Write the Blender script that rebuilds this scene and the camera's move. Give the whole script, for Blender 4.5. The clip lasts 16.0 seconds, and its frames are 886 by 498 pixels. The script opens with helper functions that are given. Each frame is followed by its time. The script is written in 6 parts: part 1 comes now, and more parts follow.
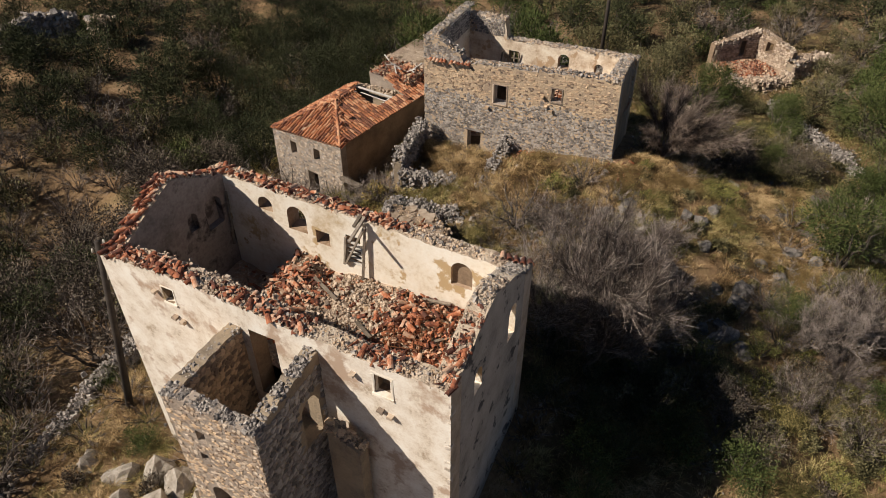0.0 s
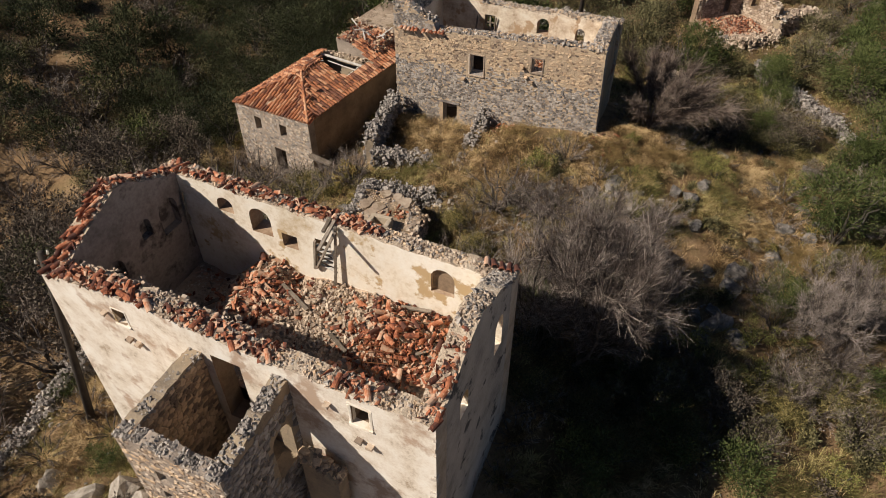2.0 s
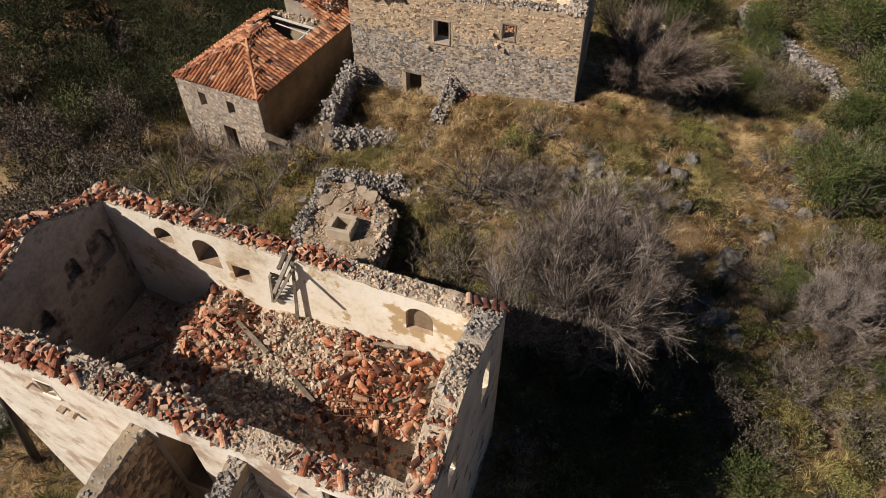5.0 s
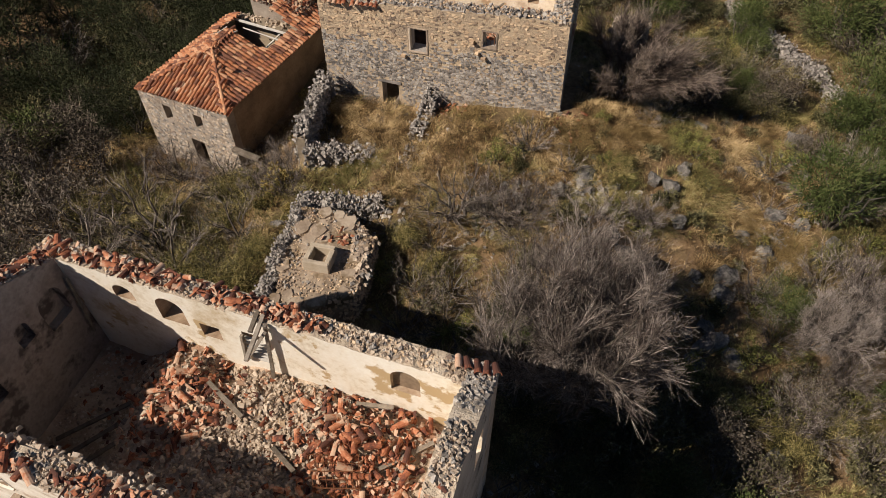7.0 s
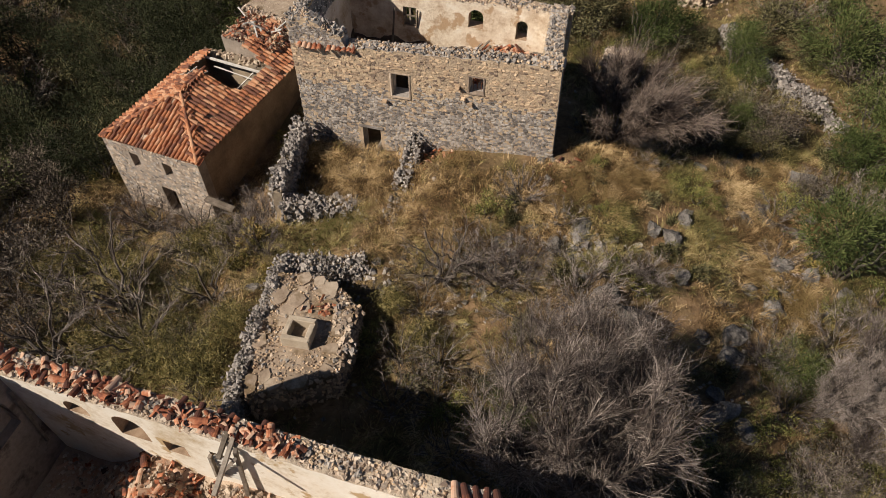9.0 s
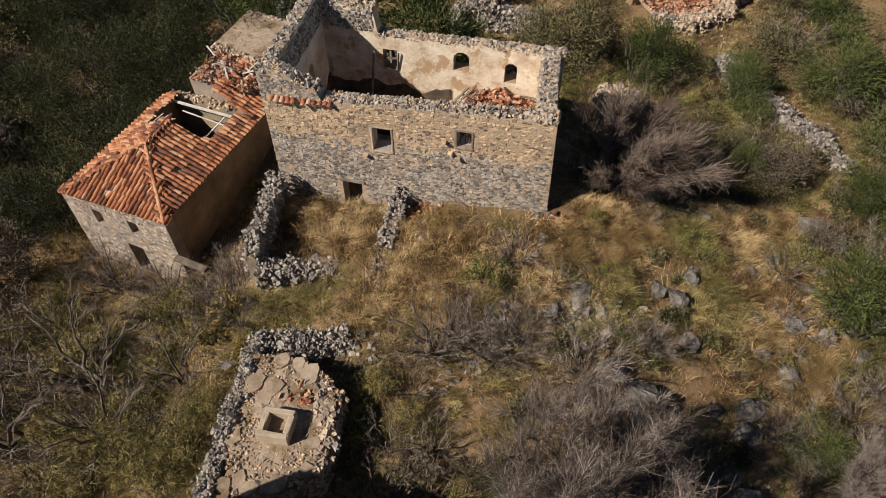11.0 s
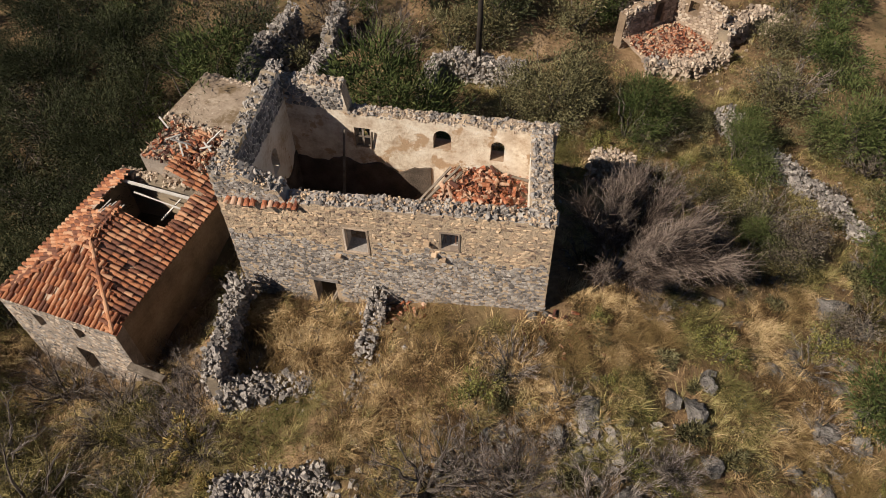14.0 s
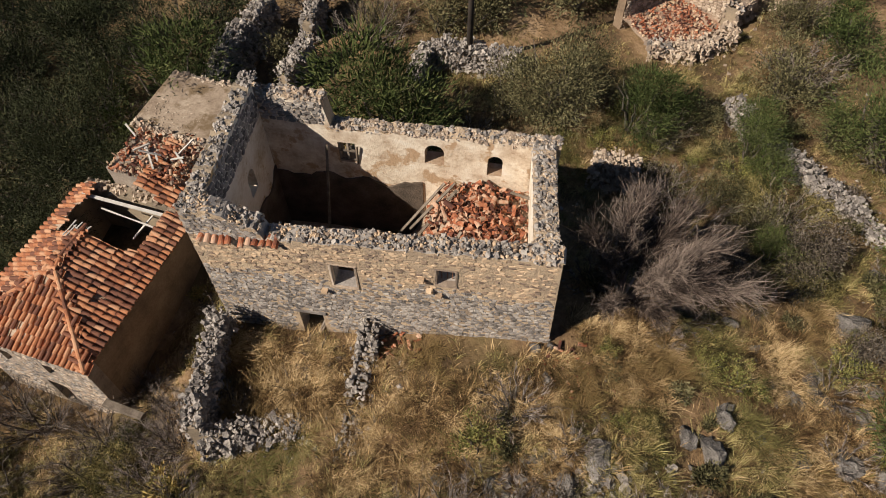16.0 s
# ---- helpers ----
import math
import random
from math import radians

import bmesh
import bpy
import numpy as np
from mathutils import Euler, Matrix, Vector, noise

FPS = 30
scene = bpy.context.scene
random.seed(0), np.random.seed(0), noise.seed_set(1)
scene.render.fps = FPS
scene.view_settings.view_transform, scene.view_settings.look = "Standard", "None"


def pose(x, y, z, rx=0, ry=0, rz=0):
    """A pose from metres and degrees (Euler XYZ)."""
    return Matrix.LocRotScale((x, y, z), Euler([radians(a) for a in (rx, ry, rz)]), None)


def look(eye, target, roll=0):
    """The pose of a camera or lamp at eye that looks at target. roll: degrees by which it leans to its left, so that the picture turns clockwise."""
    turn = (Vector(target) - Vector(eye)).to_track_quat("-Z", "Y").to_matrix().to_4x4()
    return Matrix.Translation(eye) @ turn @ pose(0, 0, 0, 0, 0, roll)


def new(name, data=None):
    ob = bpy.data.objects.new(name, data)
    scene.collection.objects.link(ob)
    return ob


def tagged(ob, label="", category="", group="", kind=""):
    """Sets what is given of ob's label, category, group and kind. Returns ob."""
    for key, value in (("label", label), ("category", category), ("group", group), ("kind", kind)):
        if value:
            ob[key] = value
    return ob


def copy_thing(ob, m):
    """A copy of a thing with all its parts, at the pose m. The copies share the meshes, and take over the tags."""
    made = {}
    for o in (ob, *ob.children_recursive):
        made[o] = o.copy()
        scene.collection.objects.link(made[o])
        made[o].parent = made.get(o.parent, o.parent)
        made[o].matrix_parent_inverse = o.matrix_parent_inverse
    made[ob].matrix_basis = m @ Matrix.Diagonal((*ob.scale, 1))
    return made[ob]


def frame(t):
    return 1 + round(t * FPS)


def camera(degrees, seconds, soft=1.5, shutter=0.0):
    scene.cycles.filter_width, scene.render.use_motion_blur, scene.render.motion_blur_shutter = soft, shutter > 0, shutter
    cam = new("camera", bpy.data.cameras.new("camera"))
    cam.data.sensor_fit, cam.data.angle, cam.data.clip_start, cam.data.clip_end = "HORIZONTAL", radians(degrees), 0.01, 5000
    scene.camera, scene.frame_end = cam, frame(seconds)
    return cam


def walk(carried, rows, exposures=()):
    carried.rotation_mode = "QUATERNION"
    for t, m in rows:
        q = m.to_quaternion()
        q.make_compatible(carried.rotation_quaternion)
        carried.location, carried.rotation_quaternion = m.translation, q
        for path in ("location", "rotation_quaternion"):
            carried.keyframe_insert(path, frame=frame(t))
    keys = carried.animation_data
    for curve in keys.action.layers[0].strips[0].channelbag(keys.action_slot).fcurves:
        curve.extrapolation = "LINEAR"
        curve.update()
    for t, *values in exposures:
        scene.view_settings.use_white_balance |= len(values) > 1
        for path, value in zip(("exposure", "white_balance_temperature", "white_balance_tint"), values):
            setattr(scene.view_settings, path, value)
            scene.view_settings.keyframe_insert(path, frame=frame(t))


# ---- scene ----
cam = camera(64.1, 16.0, soft=0.9)
METRES, EYE, TILT, LEAN, TURN = 24.0, 25.0, -39.5, 0.0, 0.0
ROWS = [
    (0.0, 0.0, 0.0, 0.0, 0.0, 0.0, 0.0),
    (0.5, -0.0008, 0.021, 0.0181, -0.45, -1.12, 0.36),
    (1.0, -0.0014, 0.0422, 0.0355, -0.9, -2.21, 0.71),
    (1.5, -0.0013, 0.0634, 0.053, -1.38, -3.14, 1.11),
    (2.0, -0.0009, 0.0841, 0.0702, -1.92, -4.03, 1.54),
    (2.5, -0.0009, 0.1058, 0.087, -2.43, -4.98, 1.93),
    (3.0, -0.0002, 0.1268, 0.1045, -2.89, -5.99, 2.35),
    (3.5, -0.0001, 0.1483, 0.122, -3.35, -6.94, 2.76),
    (4.0, 0.0003, 0.1698, 0.1404, -3.83, -7.82, 3.17),
    (6.5, 0.0102, 0.2702, 0.2316, -6.11, -11.83, 4.99),
    (7.0, 0.013, 0.289, 0.2477, -6.51, -11.86, 5.32),
    (7.5, 0.0161, 0.311, 0.2666, -6.94, -11.88, 5.67),
    (8.0, 0.0201, 0.3351, 0.2871, -7.32, -11.92, 5.98),
    (8.5, 0.0251, 0.3609, 0.3088, -7.61, -11.96, 6.23),
    (9.0, 0.0299, 0.3878, 0.3303, -7.89, -11.98, 6.44),
    (11.5, 0.0579, 0.5242, 0.437, -9.65, -12.22, 7.81),
    (12.0, 0.0643, 0.5509, 0.4576, -9.98, -12.27, 8.09),
    (12.5, 0.0711, 0.5771, 0.4784, -10.33, -12.3, 8.36),
    (13.0, 0.0777, 0.6032, 0.5007, -10.69, -12.36, 8.65),
    (13.5, 0.0845, 0.6288, 0.523, -11.01, -12.41, 8.91),
    (14.0, 0.0914, 0.655, 0.5453, -11.3, -12.44, 9.17),
    (14.5, 0.0983, 0.6808, 0.5677, -11.59, -12.95, 9.44),
    (15.0, 0.1057, 0.7075, 0.5901, -11.87, -13.98, 9.7),
    (15.5, 0.113, 0.7347, 0.6114, -12.16, -15.13, 9.96),
    (16.0, 0.1205, 0.7613, 0.632, -12.45, -16.58, 10.21),
]
walk(cam, [(t, pose(0, 0, EYE, TILT, LEAN, TURN) @ pose(METRES * x, METRES * y, METRES * z, 90 + pitch, roll, yaw)) for t, x, y, z, yaw, pitch, roll in ROWS])

# ---- light ----
SUN_WAY = Vector((0.92, 0.195, -0.795)).normalized()
world = bpy.data.worlds.new("sky")
scene.world = world
world.use_nodes = True
wt = world.node_tree
sky = wt.nodes.new("ShaderNodeTexSky")
sky.sky_type, sky.sun_disc = "NISHITA", False
sky.altitude, sky.air_density, sky.dust_density = 1500, 0.7, 0.3
sky.sun_elevation, sky.sun_rotation = radians(38.5), math.atan2(-SUN_WAY.x, -SUN_WAY.y)
wt.links.new(sky.outputs[0], wt.nodes["Background"].inputs[0])
wt.nodes["Background"].inputs[1].default_value = 0.05
sun = new("sun", bpy.data.lights.new("sun", "SUN"))
sun.data.energy, sun.data.angle, sun.data.color = 5.15, radians(0.53), (1.0, 0.89, 0.765)
sun.matrix_world = look((-40, -10, 60), Vector((-40, -10, 60)) + SUN_WAY)
scene.view_settings.exposure = 0.25

# ---- materials ----
def surface(name, colours, scale=2.0, fine=14.0, rough=0.9, bump=0.4, dist=0.02, vary="", amount=0.5, big=None, gain=1.3, each=0.0):
    """A mottled surface: colours mixed by noise at two scales and, with vary, from piece to piece."""
    m = bpy.data.materials.new(name)
    m.use_nodes = True
    nt = m.node_tree
    N, L = nt.nodes, nt.links
    out = N["Principled BSDF"]
    out.inputs["Roughness"].default_value = rough
    out.inputs["Specular IOR Level"].default_value = 0.25
    co = N.new("ShaderNodeTexCoord")
    a = N.new("ShaderNodeTexNoise")
    a.inputs["Scale"].default_value, a.inputs["Detail"].default_value, a.inputs["Roughness"].default_value = scale, 5, 0.6
    b = N.new("ShaderNodeTexNoise")
    b.inputs["Scale"].default_value, b.inputs["Detail"].default_value, b.inputs["Roughness"].default_value = fine, 4, 0.65
    for n in (a, b):
        L.new(co.outputs["Object"], n.inputs["Vector"])
    mix = N.new("ShaderNodeMath")
    mix.operation = "MULTIPLY_ADD"
    L.new(b.outputs["Fac"], mix.inputs[0])
    mix.inputs[1].default_value = 0.55
    half = N.new("ShaderNodeMath")
    half.operation = "MULTIPLY_ADD"
    L.new(a.outputs["Fac"], half.inputs[0])
    half.inputs[1].default_value, half.inputs[2].default_value = gain, 0.23 - gain / 2
    L.new(half.outputs[0], mix.inputs[2])
    fac = mix.outputs[0]
    if vary:
        if vary == "object":
            r = N.new("ShaderNodeObjectInfo").outputs["Random"]
        else:
            r = N.new("ShaderNodeNewGeometry").outputs["Random Per Island"]
        v = N.new("ShaderNodeMath")
        v.operation = "MULTIPLY_ADD"
        L.new(r, v.inputs[0])
        v.inputs[1].default_value = amount
        L.new(fac, v.inputs[2])
        w = N.new("ShaderNodeMath")
        w.operation = "SUBTRACT"
        L.new(v.outputs[0], w.inputs[0])
        w.inputs[1].default_value = amount / 2
        fac = w.outputs[0]
    if each:
        # one plant paler or darker than the next
        e = N.new("ShaderNodeMath")
        e.operation = "MULTIPLY_ADD"
        L.new(N.new("ShaderNodeObjectInfo").outputs["Random"], e.inputs[0])
        e.inputs[1].default_value = each
        L.new(fac, e.inputs[2])
        w = N.new("ShaderNodeMath")
        w.operation = "SUBTRACT"
        L.new(e.outputs[0], w.inputs[0])
        w.inputs[1].default_value = each / 2
        fac = w.outputs[0]
    ramp = N.new("ShaderNodeValToRGB")
    el = ramp.color_ramp.elements
    n = len(colours)
    while len(el) < n:
        el.new(0.5)
    for i, c in enumerate(colours):
        el[i].position = 0.2 + 0.6 * i / max(1, n - 1)
        el[i].color = (*c, 1)
    L.new(fac, ramp.inputs[0])
    colour = ramp.outputs[0]
    if big:
        # large stains or patches of another colour
        tint, size, lo, hi = big
        g = N.new("ShaderNodeTexNoise")
        g.inputs["Scale"].default_value, g.inputs["Detail"].default_value, g.inputs["Roughness"].default_value = size, 6, 0.62
        L.new(co.outputs["Object"], g.inputs["Vector"])
        gr = N.new("ShaderNodeMapRange")
        gr.inputs["From Min"].default_value, gr.inputs["From Max"].default_value = lo, hi
        L.new(g.outputs["Fac"], gr.inputs["Value"])
        mc = N.new("ShaderNodeMix")
        mc.data_type = "RGBA"
        L.new(gr.outputs[0], mc.inputs[0])
        L.new(colour, mc.inputs[6])
        mc.inputs[7].default_value = (*tint, 1)
        colour = mc.outputs[2]
    L.new(colour, out.inputs["Base Color"])
    if bump:
        bp = N.new("ShaderNodeBump")
        bp.inputs["Strength"].default_value, bp.inputs["Distance"].default_value = bump, dist
        L.new(b.outputs["Fac"], bp.inputs["Height"])
        L.new(bp.outputs[0], out.inputs["Normal"])
    return m


def leafy(name, colours, patches=None, scale=1.1, gain=1.8, each=0.35):
    """Leaves, blades and twigs, coloured by tuft, by plant and piece by piece, with broad patches of another tone."""
    m = surface(name, colours, scale, 4.0, 0.8, 0, vary="island", amount=0.7, big=patches, gain=gain, each=each)
    m.node_tree.nodes["Principled BSDF"].inputs["Specular IOR Level"].default_value = 0.1
    return m


PLASTER = surface("lime_plaster", [(0.36, 0.28, 0.2), (0.66, 0.58, 0.48), (0.77, 0.71, 0.62), (0.82, 0.78, 0.7)], 1.3, 11, 0.95, 0.45, 0.035, big=((0.45, 0.335, 0.25), 0.6, 0.54, 0.61))
# East wall's plaster: its shade put into darker tones, stain patches on top.
PLASTER_SHADE = surface("shaded_stained_plaster", [(0.22, 0.2, 0.17), (0.4, 0.36, 0.31), (0.5, 0.45, 0.39)], 0.8, 9, 0.95, 0.5, 0.03, big=((0.09, 0.085, 0.08), 1.2, 0.57, 0.62))
# West wall's inner plaster: its shade put into a darker base, plus soot blotches.
PLASTER_SOOT_SHADE = surface("sooty_shaded_plaster", [(0.16, 0.13, 0.11), (0.3, 0.25, 0.22), (0.4, 0.34, 0.3)], 0.8, 8, 0.95, 0.4, 0.02, big=((0.1, 0.08, 0.07), 0.8, 0.52, 0.6))
PLASTER_IN = surface("inner_plaster", [(0.5, 0.39, 0.25), (0.74, 0.67, 0.56), (0.83, 0.79, 0.71)], 0.7, 8, 0.95, 0.45, 0.03, big=((0.47, 0.34, 0.19), 0.62, 0.575, 0.61))
PLASTER_OCHRE = surface("ochre_inner_plaster", [(0.4, 0.29, 0.2), (0.6, 0.49, 0.37), (0.76, 0.67, 0.54), (0.82, 0.77, 0.68)], 1.1, 9, 0.95, 0.7, 0.04, big=((0.46, 0.32, 0.2), 0.9, 0.55, 0.6))
# Brown reveals and ruin; also shade put into plugs and the cottage side.
PLASTER_BROWN_SHADE = surface("brown_shade_plaster", [(0.14, 0.1, 0.07), (0.25, 0.18, 0.12), (0.34, 0.26, 0.18)], 0.8, 9, 0.95, 0.5, 0.03)
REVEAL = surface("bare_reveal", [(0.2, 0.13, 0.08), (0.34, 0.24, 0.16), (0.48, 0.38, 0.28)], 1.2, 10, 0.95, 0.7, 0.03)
MORTAR = surface("earth_mortar", [(0.17, 0.14, 0.11), (0.3, 0.24, 0.17), (0.4, 0.31, 0.21)], 0.9, 12, 0.95, 0.8, 0.04)
MORTAR_B = surface("facade_mortar", [(0.28, 0.22, 0.17), (0.48, 0.365, 0.25), (0.62, 0.475, 0.32)], 0.9, 12, 0.95, 1.0, 0.06)
MORTAR_PALE = surface("pale_render", [(0.2, 0.165, 0.135), (0.32, 0.265, 0.215), (0.43, 0.36, 0.295)], 1.0, 12, 0.95, 1.0, 0.05)
GREYS = [(0.135, 0.12, 0.108), (0.23, 0.205, 0.184), (0.33, 0.296, 0.264), (0.45, 0.405, 0.355)]
STONE = surface("grey_limestone", GREYS, 1.6, 18, 0.9, 0.9, 0.03, "island", 0.6)
STONE_P = surface("grey_limestone_piece", GREYS, 1.6, 18, 0.9, 0.9, 0.03, "object", 0.6)
OCHRES = [(0.19, 0.142, 0.11), (0.35, 0.257, 0.175), (0.52, 0.375, 0.245), (0.61, 0.455, 0.305)]
OCHRE = surface("ochre_limestone", OCHRES, 1.2, 18, 0.9, 0.7, 0.02, "island", 0.75)
OCHRE_P = surface("ochre_limestone_piece", OCHRES, 1.2, 18, 0.9, 0.7, 0.02, "object", 0.75)
PALES = [(0.23, 0.18, 0.14), (0.36, 0.28, 0.21), (0.47, 0.375, 0.285), (0.56, 0.465, 0.365)]
PALE = surface("pale_rubble", PALES, 1.5, 18, 0.95, 0.7, 0.02, "island", 0.65)
PALE_P = surface("pale_rubble_piece", PALES, 1.5, 18, 0.95, 0.7, 0.02, "object", 0.65)
CLAYS = [(0.085, 0.036, 0.026), (0.19, 0.066, 0.038), (0.33, 0.115, 0.056), (0.43, 0.18, 0.095), (0.5, 0.33, 0.23)]
TILE = surface("terracotta", CLAYS, 1.5, 12, 0.85, 0.35, 0.01, "island", 0.85)
TILE_P = surface("terracotta_piece", CLAYS, 1.5, 12, 0.85, 0.35, 0.01, "object", 0.85)
ROOFING = [(0.16, 0.07, 0.045), (0.33, 0.125, 0.06), (0.43, 0.185, 0.088), (0.5, 0.28, 0.165)]
ROOF_TILE = surface("roof_terracotta", ROOFING, 0.9, 12, 0.85, 0.4, 0.01, "island", 0.8, gain=1.6)
ROOF_TILE_P = surface("roof_terracotta_piece", ROOFING, 0.9, 12, 0.85, 0.4, 0.01, "object", 0.8)
WOOD = surface("grey_timber", [(0.1, 0.08, 0.06), (0.2, 0.165, 0.13), (0.34, 0.29, 0.235)], 2, 30, 0.85, 0.5, 0.01, "object", 0.4)
WHITEWOOD = surface("bleached_timber", [(0.4, 0.37, 0.33), (0.55, 0.52, 0.47), (0.62, 0.6, 0.56)], 2, 30, 0.85, 0.4, 0.01)
POLE = surface("tarred_pole", [(0.02, 0.016, 0.013), (0.04, 0.032, 0.026), (0.06, 0.048, 0.038)], 2, 25, 0.8, 0.4, 0.01)
CONCRETE = surface("old_concrete", [(0.19, 0.14, 0.1), (0.31, 0.24, 0.175), (0.44, 0.36, 0.275)], 1.1, 9, 0.95, 0.6, 0.035, big=((0.17, 0.12, 0.07), 0.9, 0.5, 0.6))
CORE = surface("wall_core_mortar", [(0.33, 0.265, 0.195), (0.5, 0.41, 0.31), (0.62, 0.53, 0.425)], 1.6, 15, 0.95, 1.0, 0.06)
QUOIN = surface("limewashed_stone", [(0.36, 0.3, 0.24), (0.56, 0.48, 0.4), (0.68, 0.62, 0.54)], 2.0, 14, 0.95, 0.8, 0.03, "object", 0.4)
CURB = surface("cast_concrete", [(0.3, 0.245, 0.18), (0.42, 0.35, 0.265), (0.5, 0.43, 0.34)], 1.4, 16, 0.95, 0.5, 0.02)
ROCK = surface("weathered_rock", [(0.06, 0.055, 0.05), (0.13, 0.118, 0.107), (0.22, 0.2, 0.18), (0.38, 0.35, 0.31)], 1.4, 11, 0.9, 1.0, 0.09)
ROCK_PALE = surface("pale_bedrock", [(0.17, 0.145, 0.115), (0.28, 0.245, 0.2), (0.38, 0.34, 0.29), (0.46, 0.42, 0.37)], 1.0, 8, 0.9, 1.0, 0.06)
SOIL = surface("dry_soil", [(0.046, 0.031, 0.018), (0.125, 0.081, 0.044), (0.24, 0.155, 0.083), (0.38, 0.265, 0.16)], 0.35, 5, 1.0, 0.8, 0.08, big=((0.14, 0.105, 0.05), 0.22, 0.5, 0.66))
# Near-black masonry: the shade of the pit and wall hole put into colour.
DEEP_SHADE = surface("deep_shade_masonry", [(0.045, 0.035, 0.028), (0.1, 0.078, 0.06), (0.17, 0.13, 0.1)], 1.2, 12, 0.95, 0.9, 0.05)
DEBRIS = surface("rubble_dust", [(0.25, 0.175, 0.125), (0.42, 0.32, 0.235), (0.54, 0.43, 0.33)], 1.2, 14, 1.0, 0.9, 0.05, big=((0.34, 0.16, 0.09), 0.5, 0.52, 0.7))
RUST = surface("rusty_iron", [(0.1, 0.04, 0.02), (0.2, 0.08, 0.035)], 4, 30, 0.8, 0.2, 0.005)
STRAW = leafy("dry_grass", [(0.06, 0.037, 0.018), (0.18, 0.112, 0.05), (0.35, 0.23, 0.105), (0.62, 0.46, 0.25)], ((0.19, 0.13, 0.055), 0.3, 0.52, 0.64), 0.9, 2.4, 0)
GREENGRASS = leafy("green_grass", [(0.04, 0.038, 0.015), (0.11, 0.095, 0.034), (0.25, 0.21, 0.075), (0.46, 0.38, 0.17)], ((0.13, 0.115, 0.04), 0.35, 0.5, 0.62), 0.8, 2.4, 0)
TWIG_DARK = leafy("dark_dead_twigs", [(0.065, 0.052, 0.043), (0.155, 0.125, 0.105), (0.3, 0.255, 0.22)])
TWIG = leafy("dead_twigs", [(0.06, 0.047, 0.04), (0.155, 0.125, 0.107), (0.38, 0.325, 0.285)])
TWIG_BROWN = leafy("brown_dead_twigs", [(0.045, 0.033, 0.027), (0.12, 0.09, 0.073), (0.29, 0.23, 0.19)])
BARK = surface("bark", [(0.035, 0.028, 0.022), (0.08, 0.066, 0.054), (0.19, 0.165, 0.14)], 3, 20, 0.9, 0.5, 0.01)
LEAF = leafy("evergreen_leaves", [(0.03, 0.042, 0.012), (0.065, 0.085, 0.026), (0.12, 0.135, 0.048)])
LEAF_DARK = leafy("dark_leaves", [(0.021, 0.026, 0.012), (0.044, 0.05, 0.022), (0.085, 0.088, 0.042)])
LEAF_OAK = leafy("holm_oak_leaves", [(0.017, 0.021, 0.01), (0.038, 0.044, 0.02), (0.08, 0.084, 0.04)])
LEAF_OLIVE = leafy("olive_leaves", [(0.05, 0.047, 0.022), (0.108, 0.099, 0.046), (0.2, 0.18, 0.095)])
LEAF_BROWN = leafy("brown_leaves", [(0.05, 0.04, 0.031), (0.115, 0.093, 0.072), (0.2, 0.167, 0.128)])
LEAF_LIME = leafy("yellow_green_leaves", [(0.07, 0.075, 0.022), (0.17, 0.17, 0.05), (0.31, 0.29, 0.1)])
LEAF_YELLOW = leafy("yellow_leaves", [(0.09, 0.085, 0.03), (0.19, 0.16, 0.055), (0.34, 0.25, 0.09)])

# ---- helpers of this scene ----
rng = np.random.default_rng(7)


def mesh_of(name, verts, faces, material, smooth=False):
    me = bpy.data.meshes.new(name)
    v = np.asarray(verts, dtype=np.float32).reshape(-1, 3)
    f = faces
    if isinstance(f, np.ndarray):
        k = f.shape[1]
        me.vertices.add(len(v))
        me.vertices.foreach_set("co", v.ravel())
        me.loops.add(f.size)
        me.loops.foreach_set("vertex_index", f.astype(np.int32).ravel())
        me.polygons.add(len(f))
        me.polygons.foreach_set("loop_start", np.arange(0, f.size, k, dtype=np.int32))
        me.update(calc_edges=True)
    else:
        me.from_pydata(v.tolist(), [], [list(map(int, q)) for q in f])
        me.update()
    if smooth:
        me.polygons.foreach_set("use_smooth", np.ones(len(me.polygons), dtype=bool))
    if material:
        me.materials.append(material)
    return me


class Soup:
    """Many small solids gathered for one mesh."""

    def __init__(self):
        self.v, self.f, self.n = [], [], 0

    def add(self, verts, faces):
        verts = np.asarray(verts, dtype=float)
        self.v.append(verts)
        n = self.n
        self.f.extend([tuple(i + n for i in q) for q in faces])
        self.n += len(verts)

    def mesh(self, name, material, smooth=False):
        return mesh_of(name, np.concatenate(self.v) if self.v else np.zeros((0, 3)), self.f, material, smooth)


def link(name, mesh, parent=None, label="", m=None):
    """A part: one mesh object under a thing or under a part."""
    ob = new(name, mesh)
    if parent:
        ob.parent = parent
    if m is not None:
        ob.matrix_basis = m
    if label:
        ob["label"] = label
    return ob


def thing(name, m, label, category, group="", kind=""):
    ob = new(name)
    ob.matrix_basis = m
    ob.empty_display_size = 0.2
    return tagged(ob, label, category, group, kind)


def box(x0, x1, y0, y1, z0, z1, wob=0.0):
    v = np.array([(x, y, z) for z in (z0, z1) for y in (y0, y1) for x in (x0, x1)], dtype=float)
    if wob:
        v += rng.uniform(-wob, wob, v.shape)
    return v, [(0, 2, 3, 1), (4, 5, 7, 6), (0, 1, 5, 4), (2, 6, 7, 3), (0, 4, 6, 2), (1, 3, 7, 5)]


def turn(rx, ry, rz):
    return np.array(Euler((rx, ry, rz)).to_matrix())


